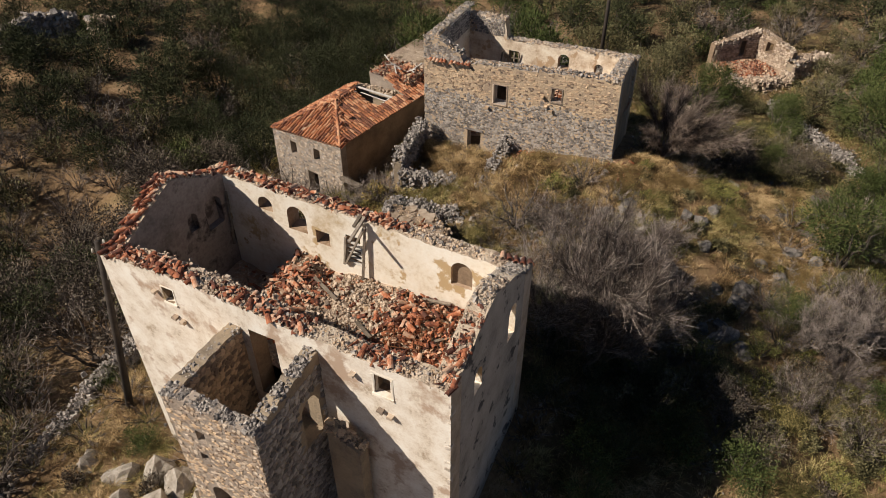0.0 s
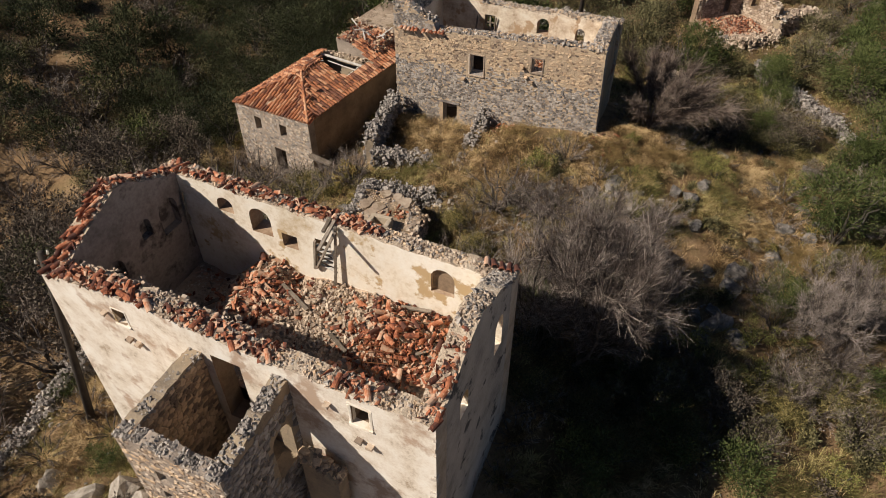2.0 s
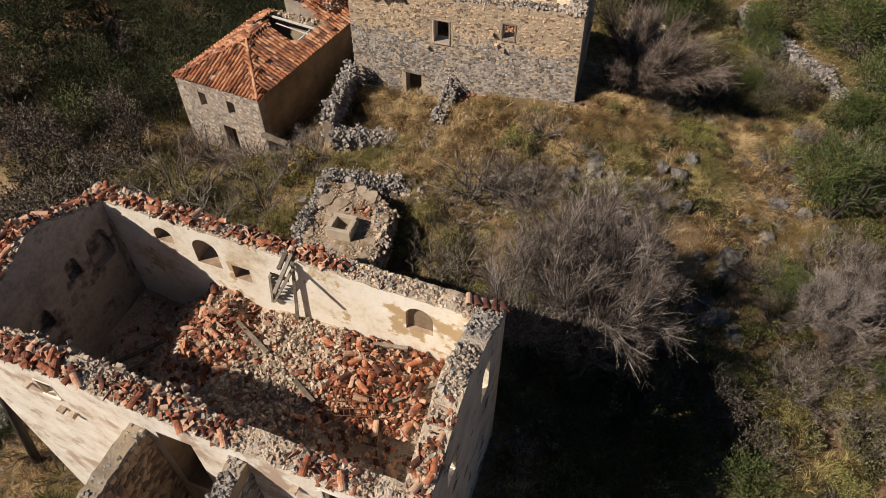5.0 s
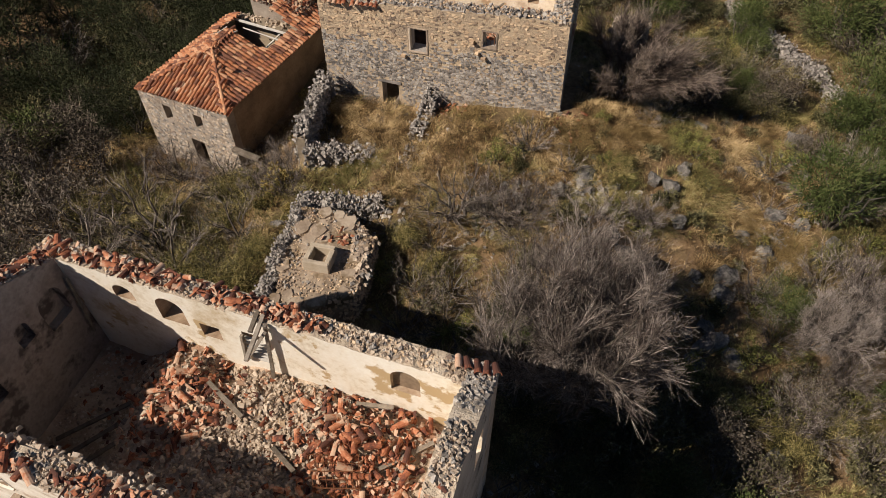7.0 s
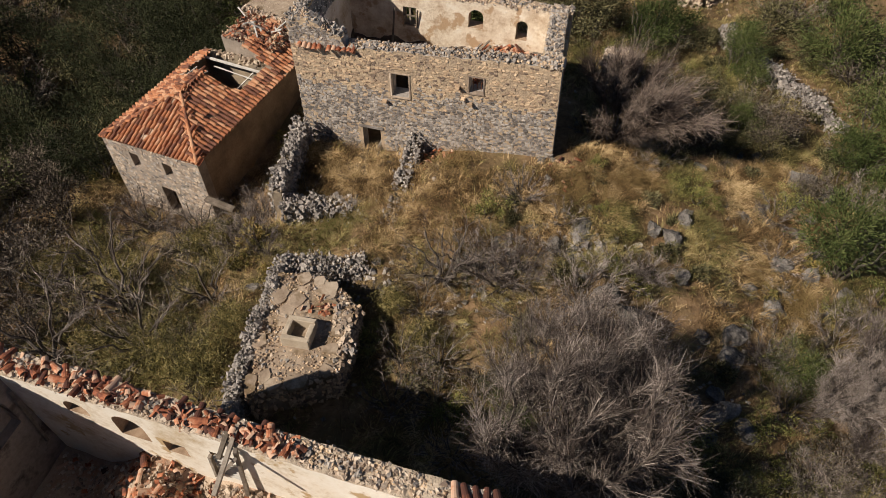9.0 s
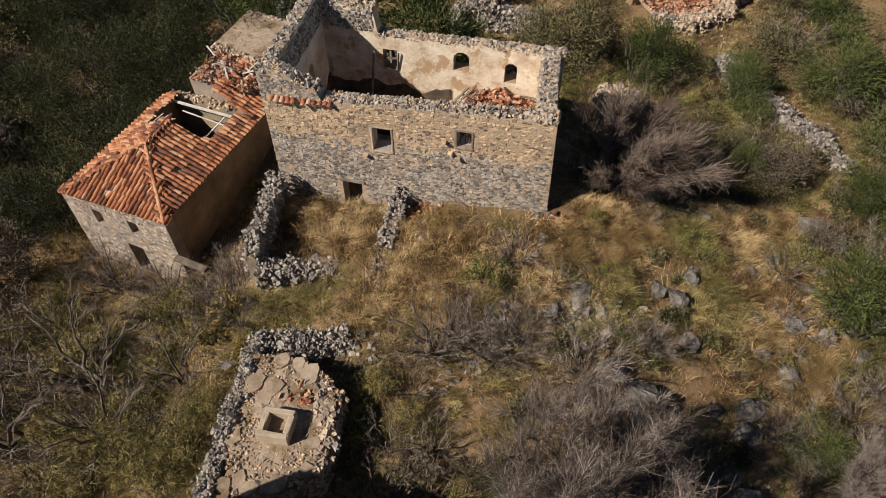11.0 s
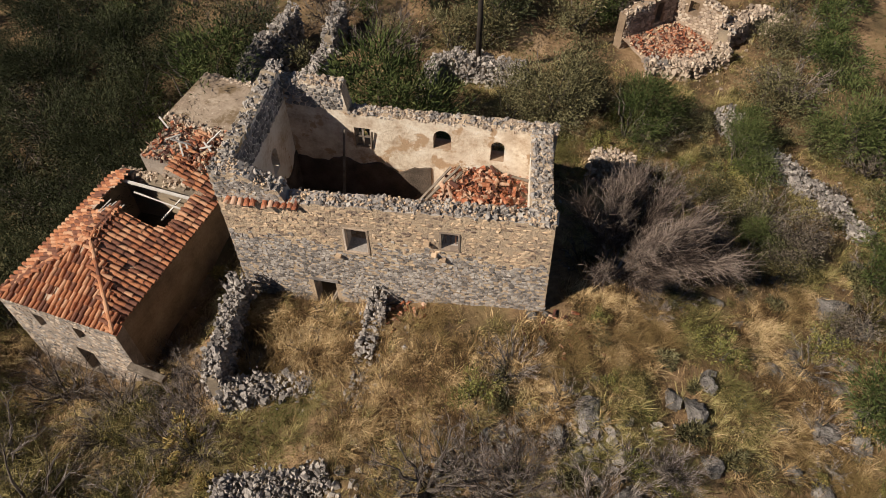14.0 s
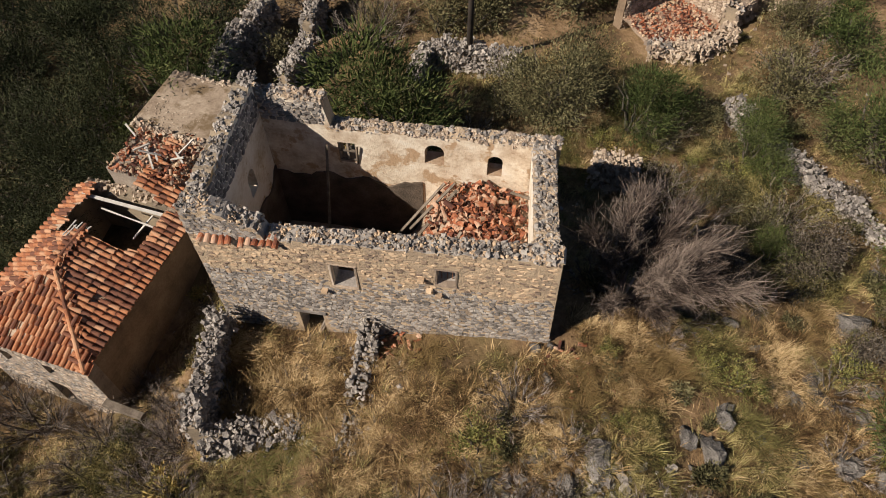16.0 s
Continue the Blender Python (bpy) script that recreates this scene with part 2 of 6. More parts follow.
def ico():
    bm = bmesh.new()
    bmesh.ops.create_icosphere(bm, subdivisions=1, radius=1.0)
    v = np.array([p.co[:] for p in bm.verts])
    f = [tuple(p.index for p in q.verts) for q in bm.faces]
    bm.free()
    return v, f


ICO_V, ICO_F = ico()
# angular lumps: stones as they lie in rubble
CUBE = np.array([(x, y, z) for z in (-1, 1) for y in (-1, 1) for x in (-1, 1)], dtype=float)
ICO_F = [(0, 2, 3, 1), (4, 5, 7, 6), (0, 1, 5, 4), (2, 6, 7, 3), (0, 4, 6, 2), (1, 3, 7, 5)]
LUMPS = []
for _ in range(30):
    cut = CUBE * (0.8, rng.uniform(0.45, 0.8), rng.uniform(0.3, 0.6)) + rng.uniform(-0.42, 0.42, (8, 3)) * (1, 0.9, 0.7)
    cut[4:, :2] *= rng.uniform(0.4, 0.9)
    LUMPS.append(cut)


def lump(size, flat=1.0):
    v = LUMPS[rng.integers(len(LUMPS))] * (size, size, size * flat)
    return v @ turn(rng.normal(0, 0.3), rng.normal(0, 0.3), rng.uniform(0, 6.3)).T


def barrel(length=0.42, r0=0.105, r1=0.085, arc=math.pi, t=0.016, seg=6, lo=0.0, hi=1.0):
    """A barrel tile or a shard of one, along y, the hollow side down."""
    v = []
    for y, r in ((0.0, r0), (length, r1)):
        for k in (0, t):
            for i in range(seg + 1):
                a = arc * (lo + (hi - lo) * i / seg)
                v.append(((r - k) * math.cos(a), y, (r - k) * math.sin(a)))
    n = seg + 1
    f = []
    for i in range(seg):
        f += [(i, i + 1, 2 * n + i + 1, 2 * n + i), (n + i, 3 * n + i, 3 * n + i + 1, n + i + 1)]
        f += [(i, n + i, n + i + 1, i + 1), (2 * n + i, 2 * n + i + 1, 3 * n + i + 1, 3 * n + i)]
    f += [(0, 2 * n, 3 * n, n), (seg, n + seg, 3 * n + seg, 2 * n + seg)]
    return np.array(v), f


def shard():
    lo = rng.uniform(0, 0.45)
    v, f = barrel(rng.uniform(0.09, 0.38), 0.105, 0.09, lo=lo, hi=lo + rng.uniform(0.4, 0.55), seg=4)
    return v - v.mean(0), f


def clip(poly, p, n):
    """The part of a convex polygon on the side of p away from n."""
    out = []
    for i in range(len(poly)):
        a, b = poly[i - 1], poly[i]
        da, db = (a[0] - p[0]) * n[0] + (a[1] - p[1]) * n[1], (b[0] - p[0]) * n[0] + (b[1] - p[1]) * n[1]
        if da <= 0:
            out.append(a)
        if da * db < 0:
            k = da / (da - db)
            out.append((a[0] + k * (b[0] - a[0]), a[1] + k * (b[1] - a[1])))
    return out


def rubble_face(x0, x1, z0, z1, inside, w=0.3, h=0.19, gap=0.018):
    """Outlines of roughly coursed stones that fill a wall face where inside(x, z) holds."""
    asp = h / w
    seeds, nx, nz = {}, int((x1 - x0) / w) + 2, int((z1 - z0) / h) + 2
    for j in range(-1, nz + 1):
        off = rng.uniform(0, w)
        for i in range(-2, nx + 1):
            seeds[i, j] = (x0 + off + (i + rng.uniform(-0.36, 0.36)) * w, z0 + (j + 0.5 + rng.uniform(-0.25, 0.25)) * h)
    out = []
    for (i, j), (sx, sz) in seeds.items():
        if not (x0 <= sx <= x1 and z0 <= sz <= z1) or not inside(sx, sz):
            continue
        p = (sx * asp, sz)
        poly = [(p[0] - h, p[1] - h), (p[0] + h, p[1] - h), (p[0] + h, p[1] + h), (p[0] - h, p[1] + h)]
        for a in (-3, -2, -1, 0, 1, 2, 3):
            for b in (-1, 0, 1):
                q = seeds.get((i + a, j + b))
                if q and (a or b):
                    qx, qz = q[0] * asp, q[1]
                    n = (qx - p[0], qz - p[1])
                    poly = clip(poly, ((qx + p[0]) / 2, (qz + p[1]) / 2), n)
                    if len(poly) < 3:
                        break
            if len(poly) < 3:
                break
        if len(poly) < 3:
            continue
        poly = [(min(max(x / asp, x0), x1), z) for x, z in poly]
        if not all(inside(sx + (x - sx) * 0.9, sz + (z - sz) * 0.9) for x, z in poly):
            continue
        cx, cz = sum(x for x, _ in poly) / len(poly), sum(z for _, z in poly) / len(poly)
        rad = max(math.hypot(x - cx, z - cz) for x, z in poly)
        k = max(0.3, 1 - gap / max(rad, 0.03) * 1.6)
        out.append((cx, cz, [((x - cx) * k, (z - cz) * k) for x, z in poly]))
    return out


def stone_solid(poly, proud):
    """A stone of a wall face about its own middle: x along the wall, y into it, z up."""
    n = len(poly)
    tilt = rng.normal(0, 0.12, 2)
    v = [(x, 0.05, z) for x, z in poly]
    v += [(x * 0.96, -proud * 0.55 + x * tilt[0] * 0.4, z * 0.96) for x, z in poly]
    v += [(x * 0.72, -proud + x * tilt[0] + z * tilt[1], z * 0.7) for x, z in poly]
    f = []
    for a in (0, n):
        f += [(a + i, a + (i + 1) % n, a + n + (i + 1) % n, a + n + i) for i in range(n)]
    f.append(tuple(range(2 * n, 3 * n)))
    return np.array(v), f


def clad(parent, stones, y, material, piece_material, singles=0, side=-1, proud=0.05, name="stone", other=None):
    """Stones set into a wall face: the first ones as parts, the rest joined."""
    soup, second = Soup(), Soup()
    order = rng.permutation(len(stones))
    flip = np.array((1, -side, 1.0))
    for c, i in enumerate(order):
        cx, cz, poly = stones[i]
        alt = other and other[0](cx, cz)
        if other and rng.uniform() < (0.5 if alt else 0.12):
            continue
        v, f = stone_solid(poly, proud * rng.uniform(0.5, 1.3))
        v = v * flip
        if side > 0:
            f = [q[::-1] for q in f]
        if c < singles:
            me = mesh_of(name, v, f, other[2] if alt else piece_material)
            link(name, me, parent, m=Matrix.Translation((cx, y, cz)))
        else:
            (second if alt else soup).add(v + (cx, y, cz), f)
    for s, m in ((soup, material), (second, other and other[1])):
        if s.n:
            link("stonework", s.mesh("stonework", m), parent)["kind"] = "stuff"


def outline_rect(x0, x1, z0, z1):
    return [(x0, z0), (x1, z0), (x1, z1), (x0, z1)]


def outline_arch(x0, x1, z0, z1, n=7):
    r = (x1 - x0) / 2
    c = (x0 + x1) / 2
    return [(x0, z0), (x1, z0)] + [(c + r * math.cos(math.pi * i / n), z1 - r + r * math.sin(math.pi * i / n)) for i in range(n + 1)]


def wall_mesh(name, profile, holes, y0, y1, front_mat, back_mat=None, reveal=None, cap=None):
    """A wall with thickness: its outline and openings in x and z, from y0 (outer face) to y1, with reveals through it."""
    bm = bmesh.new()
    loops = [profile] + list(holes)
    rings = []
    for lp in loops:
        rings.append([bm.verts.new((x, y0, z)) for x, z in lp])
    edges = []
    for r in rings:
        edges += [bm.edges.new((r[i - 1], r[i])) for i in range(len(r))]
    got = bmesh.ops.triangle_fill(bm, use_beauty=True, use_dissolve=False, edges=edges)
    faces = [g for g in got["geom"] if isinstance(g, bmesh.types.BMFace)]
    for f in faces:
        f.normal_update()
        if (f.normal.y > 0) == (y1 > y0):
            f.normal_flip()
    other = {}
    for r in rings:
        for v in r:
            other[v] = bm.verts.new((v.co.x, y1, v.co.z))
    for f in faces:
        g = bm.faces.new([other[v] for v in reversed(f.verts)])
        g.material_index = 1
    for r in rings:
        for i in range(len(r)):
            a, b = r[i - 1], r[i]
            g = bm.faces.new((a, b, other[b], other[a]))
            g.material_index = 3 if r is rings[0] else 2
    bmesh.ops.recalc_face_normals(bm, faces=bm.faces)
    me = bpy.data.meshes.new(name)
    bm.to_mesh(me)
    bm.free()
    me.materials.append(front_mat)
    me.materials.append(back_mat or front_mat)
    me.materials.append(reveal or back_mat or front_mat)
    me.materials.append(cap or reveal or back_mat or front_mat)
    return me


def ragged(x0, x1, top, bottom, step=0.22, wob=0.07):
    """An outline with a broken top edge that follows top(x)."""
    n = max(2, int((x1 - x0) / step))
    xs = [x0 + (x1 - x0) * i / n for i in range(n + 1)]
    up = [(x, top(x) + (rng.uniform(-wob, wob) if 0 < i < n else 0)) for i, x in enumerate(xs)]
    return [(x0, bottom)] + [(x1, bottom)] + up[::-1]


def in_holes(holes, margin=0.0):
    rects = [(min(x for x, _ in h) - margin, max(x for x, _ in h) + margin, min(z for _, z in h) - margin, max(z for _, z in h) + margin) for h in holes]
    return lambda x, z: any(a < x < b and c < z < d for a, b, c, d in rects)


def swept(points, r0, r1, sides=5):
    """A tapered round limb along points."""
    pts = [Vector(p) for p in points]
    v, f = [], []
    for i, p in enumerate(pts):
        d = (pts[min(i + 1, len(pts) - 1)] - pts[max(i - 1, 0)]).normalized()
        a = d.orthogonal().normalized()
        b = d.cross(a)
        r = r0 + (r1 - r0) * i / (len(pts) - 1)
        for k in range(sides):
            t = 2 * math.pi * k / sides
            v.append(p + (a * math.cos(t) + b * math.sin(t)) * r)
    for i in range(len(pts) - 1):
        for k in range(sides):
            f.append((i * sides + k, i * sides + (k + 1) % sides, (i + 1) * sides + (k + 1) % sides, (i + 1) * sides + k))
    f.append(tuple(range(sides))[::-1])
    f.append(tuple(range((len(pts) - 1) * sides, len(pts) * sides)))
    return np.array([q[:] for q in v]), f


# ---- ground ----
HEIGHTS = np.array((
    (9.5, 32.5, 3.9), (5, 33, 3.7), (-1.3, 37.5, 2.6), (1.5, 35, 2.6), (9.4, 29, 3.5), (13, 28.8, 3.0), (13.3, 23, 2.3), (2, 30, 2.8),
    (-3, 28, 2.6), (-8.5, 32, -0.4), (-12, 39, -3.3), (-8.5, 38.6, -2.8), (-5.5, 36.6, -1.6), (-3.6, 39.5, -1.0), (18, 26, 2.1), (23.5, 33.5, 1.7), (24.5, 37.5, 1.5), (16, 17.5, 1.4),
    (9, 17, 1.6), (-13.3, 19, 0.3), (-18, 22, -1.6), (-9, 13, 1.2), (0, 10, 1.0), (16.5, 42, 1.3), (9, 48, 0.6), (22, 50, 0.4),
    (31, 49, 0.8), (-15, 48, -5.0), (-3, 52, -1.0), (3, 20, 3.0), (4, 45, 1.0), (-26, 34, -5.5), (40, 30, 0.0), (-2.2, 31.5, 2.0)))


def ground_z(x, y, rough=True):
    w = ((x - HEIGHTS[:, 0]) ** 2 + (y - HEIGHTS[:, 1]) ** 2 + 1.0) ** -1.6
    z = float((w * HEIGHTS[:, 2]).sum() / w.sum())
    if rough:
        z += 0.22 * noise.noise((x * 0.35, y * 0.35, 3.0)) + 0.1 * noise.noise((x * 1.1, y * 1.1, 9.0))
    return z


xs = np.concatenate([-45 - 3 * 1.35 ** np.arange(16, 0, -1), np.arange(-45, 50, 0.5), 50 + 3 * 1.35 ** np.arange(1, 17)])
ys = np.concatenate([2 - 3 * 1.35 ** np.arange(16, 0, -1), np.arange(2, 78, 0.5), 78 + 3 * 1.35 ** np.arange(1, 17)])
gv = np.array([(x, y, ground_z(x, y)) for y in ys for x in xs])
nx = len(xs)
gi = np.arange(len(xs) * len(ys)).reshape(len(ys), nx)
gf = np.stack([gi[:-1, :-1], gi[:-1, 1:], gi[1:, 1:], gi[1:, :-1]], -1).reshape(-1, 4)
tagged(new("ground", mesh_of("ground", gv, gf, SOIL, True)), "dry ochre hillside soil with grass and stones", "ground", kind="structure")

# ---- building blocks for ruins ----
TILES = []
for k in range(6):
    v, f = barrel(rng.uniform(0.38, 0.46), rng.uniform(0.095, 0.115), rng.uniform(0.08, 0.092))
    TILES.append(mesh_of("roof_tile", v - (0, 0.2, 0), f, TILE_P))
SHARDS = []
for k in range(12):
    v, f = shard()
    SHARDS.append((v, f))
SHARD_MESH = [mesh_of("tile_shard", v, f, TILE_P) for v, f in SHARDS]


def local(at, x, y, z=0.0):
    return at @ Vector((x, y, z))


def crown(parent, along, count, singles, mats, size=(0.05, 0.16), name="stone"):
    """Loose stones bedded on a wall top; along(u) gives a place on it."""
    soup = Soup()
    for i in range(count):
        x, y, z = along(rng.uniform())
        s = rng.uniform(*size) * rng.choice([0.7, 1.0, 1.25])
        v = lump(s)
        if i < singles:
            link(name, mesh_of(name, v, ICO_F, mats[1]), parent, m=Matrix.Translation((x, y, z)))
        else:
            soup.add(v + (x, y, z), ICO_F)
    if soup.n:
        link("rubble_capping", soup.mesh("rubble_capping", mats[0]), parent)["kind"] = "stuff"


def tile_row(parent, x0, x1, at, step=0.2, miss=0.12, jitter=0.22, name="roof_tile"):
    """Barrel tiles lying side by side on a wall top; at(x) gives y, z, and the turns about x and z in degrees."""
    x = x0
    while x < x1:
        if rng.uniform() > miss:
            y, z, rx, rz = at(x)
            m = Matrix.Translation((x, y + rng.normal(0, 0.04), z + rng.normal(0, 0.015))) @ pose(0, 0, 0, rx + rng.normal(0, 6), rng.normal(0, 10), rz + rng.normal(0, 60 * jitter))
            link(name, TILES[rng.integers(6)], parent, m=m)
        x += step * rng.uniform(0.85, 1.25)


def scatter_shards(parent, n, place, singles=0, mat=None):
    soup = Soup()
    for i in range(n):
        x, y, z = place()
        k = rng.integers(len(SHARDS))
        r = turn(rng.normal(0, 0.6), rng.normal(0, 0.6), rng.uniform(0, 6.3))
        if i < singles:
            link("tile_shard", SHARD_MESH[k], parent, m=Matrix.Translation((x, y, z)) @ Matrix(r).to_4x4())
        else:
            soup.add(SHARDS[k][0] @ r.T + (x, y, z), SHARDS[k][1])
    if soup.n:
        link("tile_debris", soup.mesh("tile_debris", TILE), parent)["kind"] = "stuff"


def plank(parent, a, b, w=0.1, t=0.05, mat=None, name="plank", roll=0.0):
    """A worn board from a to b."""
    a, b = Vector(a), Vector(b)
    n = 5
    v, f = [], []
    length = (b - a).length
    for i in range(n + 1):
        k = i / n
        c = rng.uniform(-0.006, 0.006, 2)
        for sx, sz in ((-1, -1), (1, -1), (1, 1), (-1, 1)):
            v.append((sx * (w / 2 + c[0]), k * length, sz * (t / 2 + c[1])))
    for i in range(n):
        for j in range(4):
            f.append((4 * i + j, 4 * i + (j + 1) % 4, 4 * i + 4 + (j + 1) % 4, 4 * i + 4 + j))
    f += [(0, 3, 2, 1)[::-1], tuple(range(4 * n, 4 * n + 4))]
    q = (b - a).to_track_quat("Y", "Z").to_matrix().to_4x4() @ pose(0, 0, 0, 0, roll, 0)
    ob = new(name, mesh_of(name, v, f, mat or WOOD))
    if parent:
        ob.parent = parent
    ob.matrix_basis = Matrix.Translation(a) @ q
    return ob


def block(parent, name, x0, x1, y0, y1, z0, z1, mat, wob=0.012):
    """A rough-hewn block with chamfered edges."""
    bm = bmesh.new()
    bmesh.ops.create_cube(bm, size=1.0)
    for v in bm.verts:
        v.co = Vector((x0 + (v.co.x + 0.5) * (x1 - x0), y0 + (v.co.y + 0.5) * (y1 - y0), z0 + (v.co.z + 0.5) * (z1 - z0)))
    bmesh.ops.bevel(bm, geom=bm.edges[:], offset=min(x1 - x0, y1 - y0, z1 - z0) * 0.12, segments=1, affect="EDGES")
    for v in bm.verts:
        v.co += Vector(rng.uniform(-wob, wob, 3))
    me = bpy.data.meshes.new(name)
    bm.to_mesh(me)
    bm.free()
    me.materials.append(mat)
    return link(name, me, parent)


# ---- the large roofless house ----
A_AT = pose(-11.27, 17.81, 0, 0, 0, -26.8)
AX, AY, ATOP = 12.87, 5.95, 10.1
house_a = thing("ruined_house", A_AT, "tall roofless cream-plastered stone house in ruins with rubble wall tops", "house")


def gable(y):
    return ATOP + max(0.0, 1.35 - abs(y - 2.95) * 0.5)


def rise(x):
    """The back wall stands a little higher towards the west."""
    return 0.2 * (1 - x / AX)


def crest(x):
    """Rubble still piled on the front wall towards the west."""
    return ATOP + 0.26 * math.sin(math.pi * min(max(x, 0.0), 7.4) / 7.4)


front_holes = [outline_rect(10.45, 10.97, 8.85, 9.65), outline_rect(2.55, 3.0, 9.1, 9.72), outline_rect(5.95, 6.95, 6.4, 9.35)]
back_holes = [outline_arch(10.25, 11.05, 8.7, 9.75, 12), outline_arch(3.5, 4.35, 8.75, 9.85, 12), outline_rect(4.72, 5.32, 8.5, 9.1), outline_rect(6.05, 6.65, 8.1, 9.35), outline_arch(2.2, 2.85, 9.25, 9.85, 10)]
east_holes = [outline_arch(4.1, 4.7, 8.15, 9.6), outline_arch(1.55, 2.1, 8.3, 9.25)]
west_holes = [outline_arch(4.1, 4.95, 8.4, 9.7, 10), outline_arch(3.2, 3.68, 8.9, 9.65, 10), outline_arch(1.5, 2.2, 8.3, 9.1, 10)]
TURN_E = pose(AX, 0, 0, 0, 0, 90)
TURN_W = pose(0, 0, 0, 0, 0, 90)
front_a = link("wall", wall_mesh("wall", ragged(0, AX, crest, -1.0, wob=0.05), front_holes, 0, 0.65, PLASTER, PLASTER_IN, PLASTER_BROWN_SHADE, CORE), house_a, "sunlit cream lime plaster over rubble")
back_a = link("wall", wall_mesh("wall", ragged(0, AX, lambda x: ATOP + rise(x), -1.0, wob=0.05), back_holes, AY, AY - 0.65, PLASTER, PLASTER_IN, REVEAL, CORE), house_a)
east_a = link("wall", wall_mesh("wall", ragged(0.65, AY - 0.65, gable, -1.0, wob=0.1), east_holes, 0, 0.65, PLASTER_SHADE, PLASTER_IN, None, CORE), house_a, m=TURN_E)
west_a = link("wall", wall_mesh("wall", ragged(0.65, AY - 0.65, gable, -1.0, wob=0.05), west_holes, 0, -0.65, PLASTER, PLASTER_SOOT_SHADE, None, CORE), house_a, m=TURN_W)
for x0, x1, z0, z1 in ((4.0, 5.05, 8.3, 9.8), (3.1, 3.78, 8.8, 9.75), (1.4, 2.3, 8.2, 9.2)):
    link("niche_back", mesh_of("niche_back", *box(x0, x1, -0.36, -0.1, z0, z1), PLASTER_SOOT_SHADE), west_a)

# Brown plugs added in the arch and front windows for the dark behind them.
link("niche_back", mesh_of("niche_back", *box(10.1, 11.2, AY - 0.5, AY - 0.1, 8.6, 9.9), PLASTER_BROWN_SHADE), back_a)
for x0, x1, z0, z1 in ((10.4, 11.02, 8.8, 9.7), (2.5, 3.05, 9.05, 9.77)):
    link("niche_back", mesh_of("niche_back", *box(x0, x1, 0.42, 0.6, z0, z1), PLASTER_BROWN_SHADE), front_a)
for wall, y0, y1, up in ((front_a, 0.0, 0.65, 0), (back_a, AY - 0.62, AY, 1)):
    crown(wall, lambda u: (u * AX, rng.uniform(y0 + 0.02, y1 - 0.02), (ATOP + rise(u * AX) if up else crest(u * AX)) + rng.uniform(-0.05, 0.03)), 2100, 120, (PALE, PALE_P), (0.025, 0.075))
    crown(wall, lambda u: (u * AX, rng.uniform(y0 + 0.08, y1 - 0.08), (ATOP + rise(u * AX) if up else crest(u * AX)) + rng.uniform(-0.02, 0.05)), 260, 140, (STONE, STONE_P), (0.03, 0.08))
    crown(wall, lambda u: (u * AX, rng.uniform(y0 + 0.08, y1 - 0.08), (ATOP + rise(u * AX) if up else crest(u * AX)) + rng.uniform(-0.04, 0.03)), 650, 60, (OCHRE, OCHRE_P), (0.025, 0.08))
crown(front_a, lambda u: (0.3 + 6.6 * u, 0.55 + abs(rng.normal(0, 0.14)), crest(0.3 + 6.6 * u) - rng.uniform(0.02, 0.14)), 600, 30, (PALE, PALE_P), (0.04, 0.1))
crown(east_a, lambda u: (0.05 + u * (AY - 0.1), rng.uniform(0.02, 0.62), gable(0.05 + u * (AY - 0.1)) + rng.uniform(-0.06, 0.05)), 1300, 60, (PALE, PALE_P), (0.025, 0.07))
crown(east_a, lambda u: (2.4 + u * 3.2, rng.uniform(0.1, 0.6), gable(2.4 + u * 3.2) + rng.uniform(-0.06, 0.06)), 230, 90, (STONE, STONE_P), (0.03, 0.08))
crown(west_a, lambda u: (0.05 + u * (AY - 0.1), rng.uniform(-0.62, -0.02), gable(0.05 + u * (AY - 0.1)) + rng.uniform(-0.06, 0.05)), 1300, 60, (PALE, PALE_P), (0.025, 0.07))
crown(west_a, lambda u: (2.0 + u * 3.5, rng.uniform(-0.6, -0.1), gable(2.0 + u * 3.5) + rng.uniform(-0.06, 0.06)), 120, 60, (STONE, STONE_P), (0.03, 0.08))

crown(east_a, lambda u: (4.3 + 1.6 * u, rng.uniform(0.02, 0.64), max(ATOP + 0.02, gable(4.3 + 1.6 * u)) + rng.uniform(-0.03, 0.08)), 700, 40, (STONE, PALE_P), (0.03, 0.09))
crown(back_a, lambda u: (11.9 + 0.95 * u, AY - rng.uniform(0.02, 0.7), ATOP + rng.uniform(-0.02, 0.1)), 700, 40, (PALE, PALE_P), (0.025, 0.06))

# tiles left on the wall tops, bedded in the mortar
tile_row(back_a, 0.4, 7.9, lambda x: (AY - 0.16, ATOP + rise(x) + 0.02, -12, rng.normal(24, 16)), 0.24, 0.38, 0.4)
tile_row(back_a, 0.3, 8.2, lambda x: (AY - 0.42, ATOP + rise(x) + 0.02, -6, rng.normal(30, 24)), 0.3, 0.5, 0.5)
tile_row(back_a, 11.9, 12.85, lambda x: (AY - 0.2, ATOP + 0.12, -14, 20), 0.23, 0.0, 0.1)
tile_row(front_a, 0.15, 4.2, lambda x: (0.14, crest(x) + 0.06, 14, rng.normal(10, 24)), 0.22, 0.5)
tile_row(front_a, 0.3, 3.2, lambda x: (0.42, crest(x) + 0.06, 8, rng.normal(0, 24)), 0.26, 0.65)
tile_row(front_a, 5.4, 8.3, lambda x: (0.14, crest(x) + 0.03, 16, rng.normal(26, 16)), 0.2, 0.35, 0.3)
tile_row(front_a, 8.3, 12.6, lambda x: (0.2, crest(x) + 0.05, 14, rng.normal(4, 26)), 0.4, 0.85)
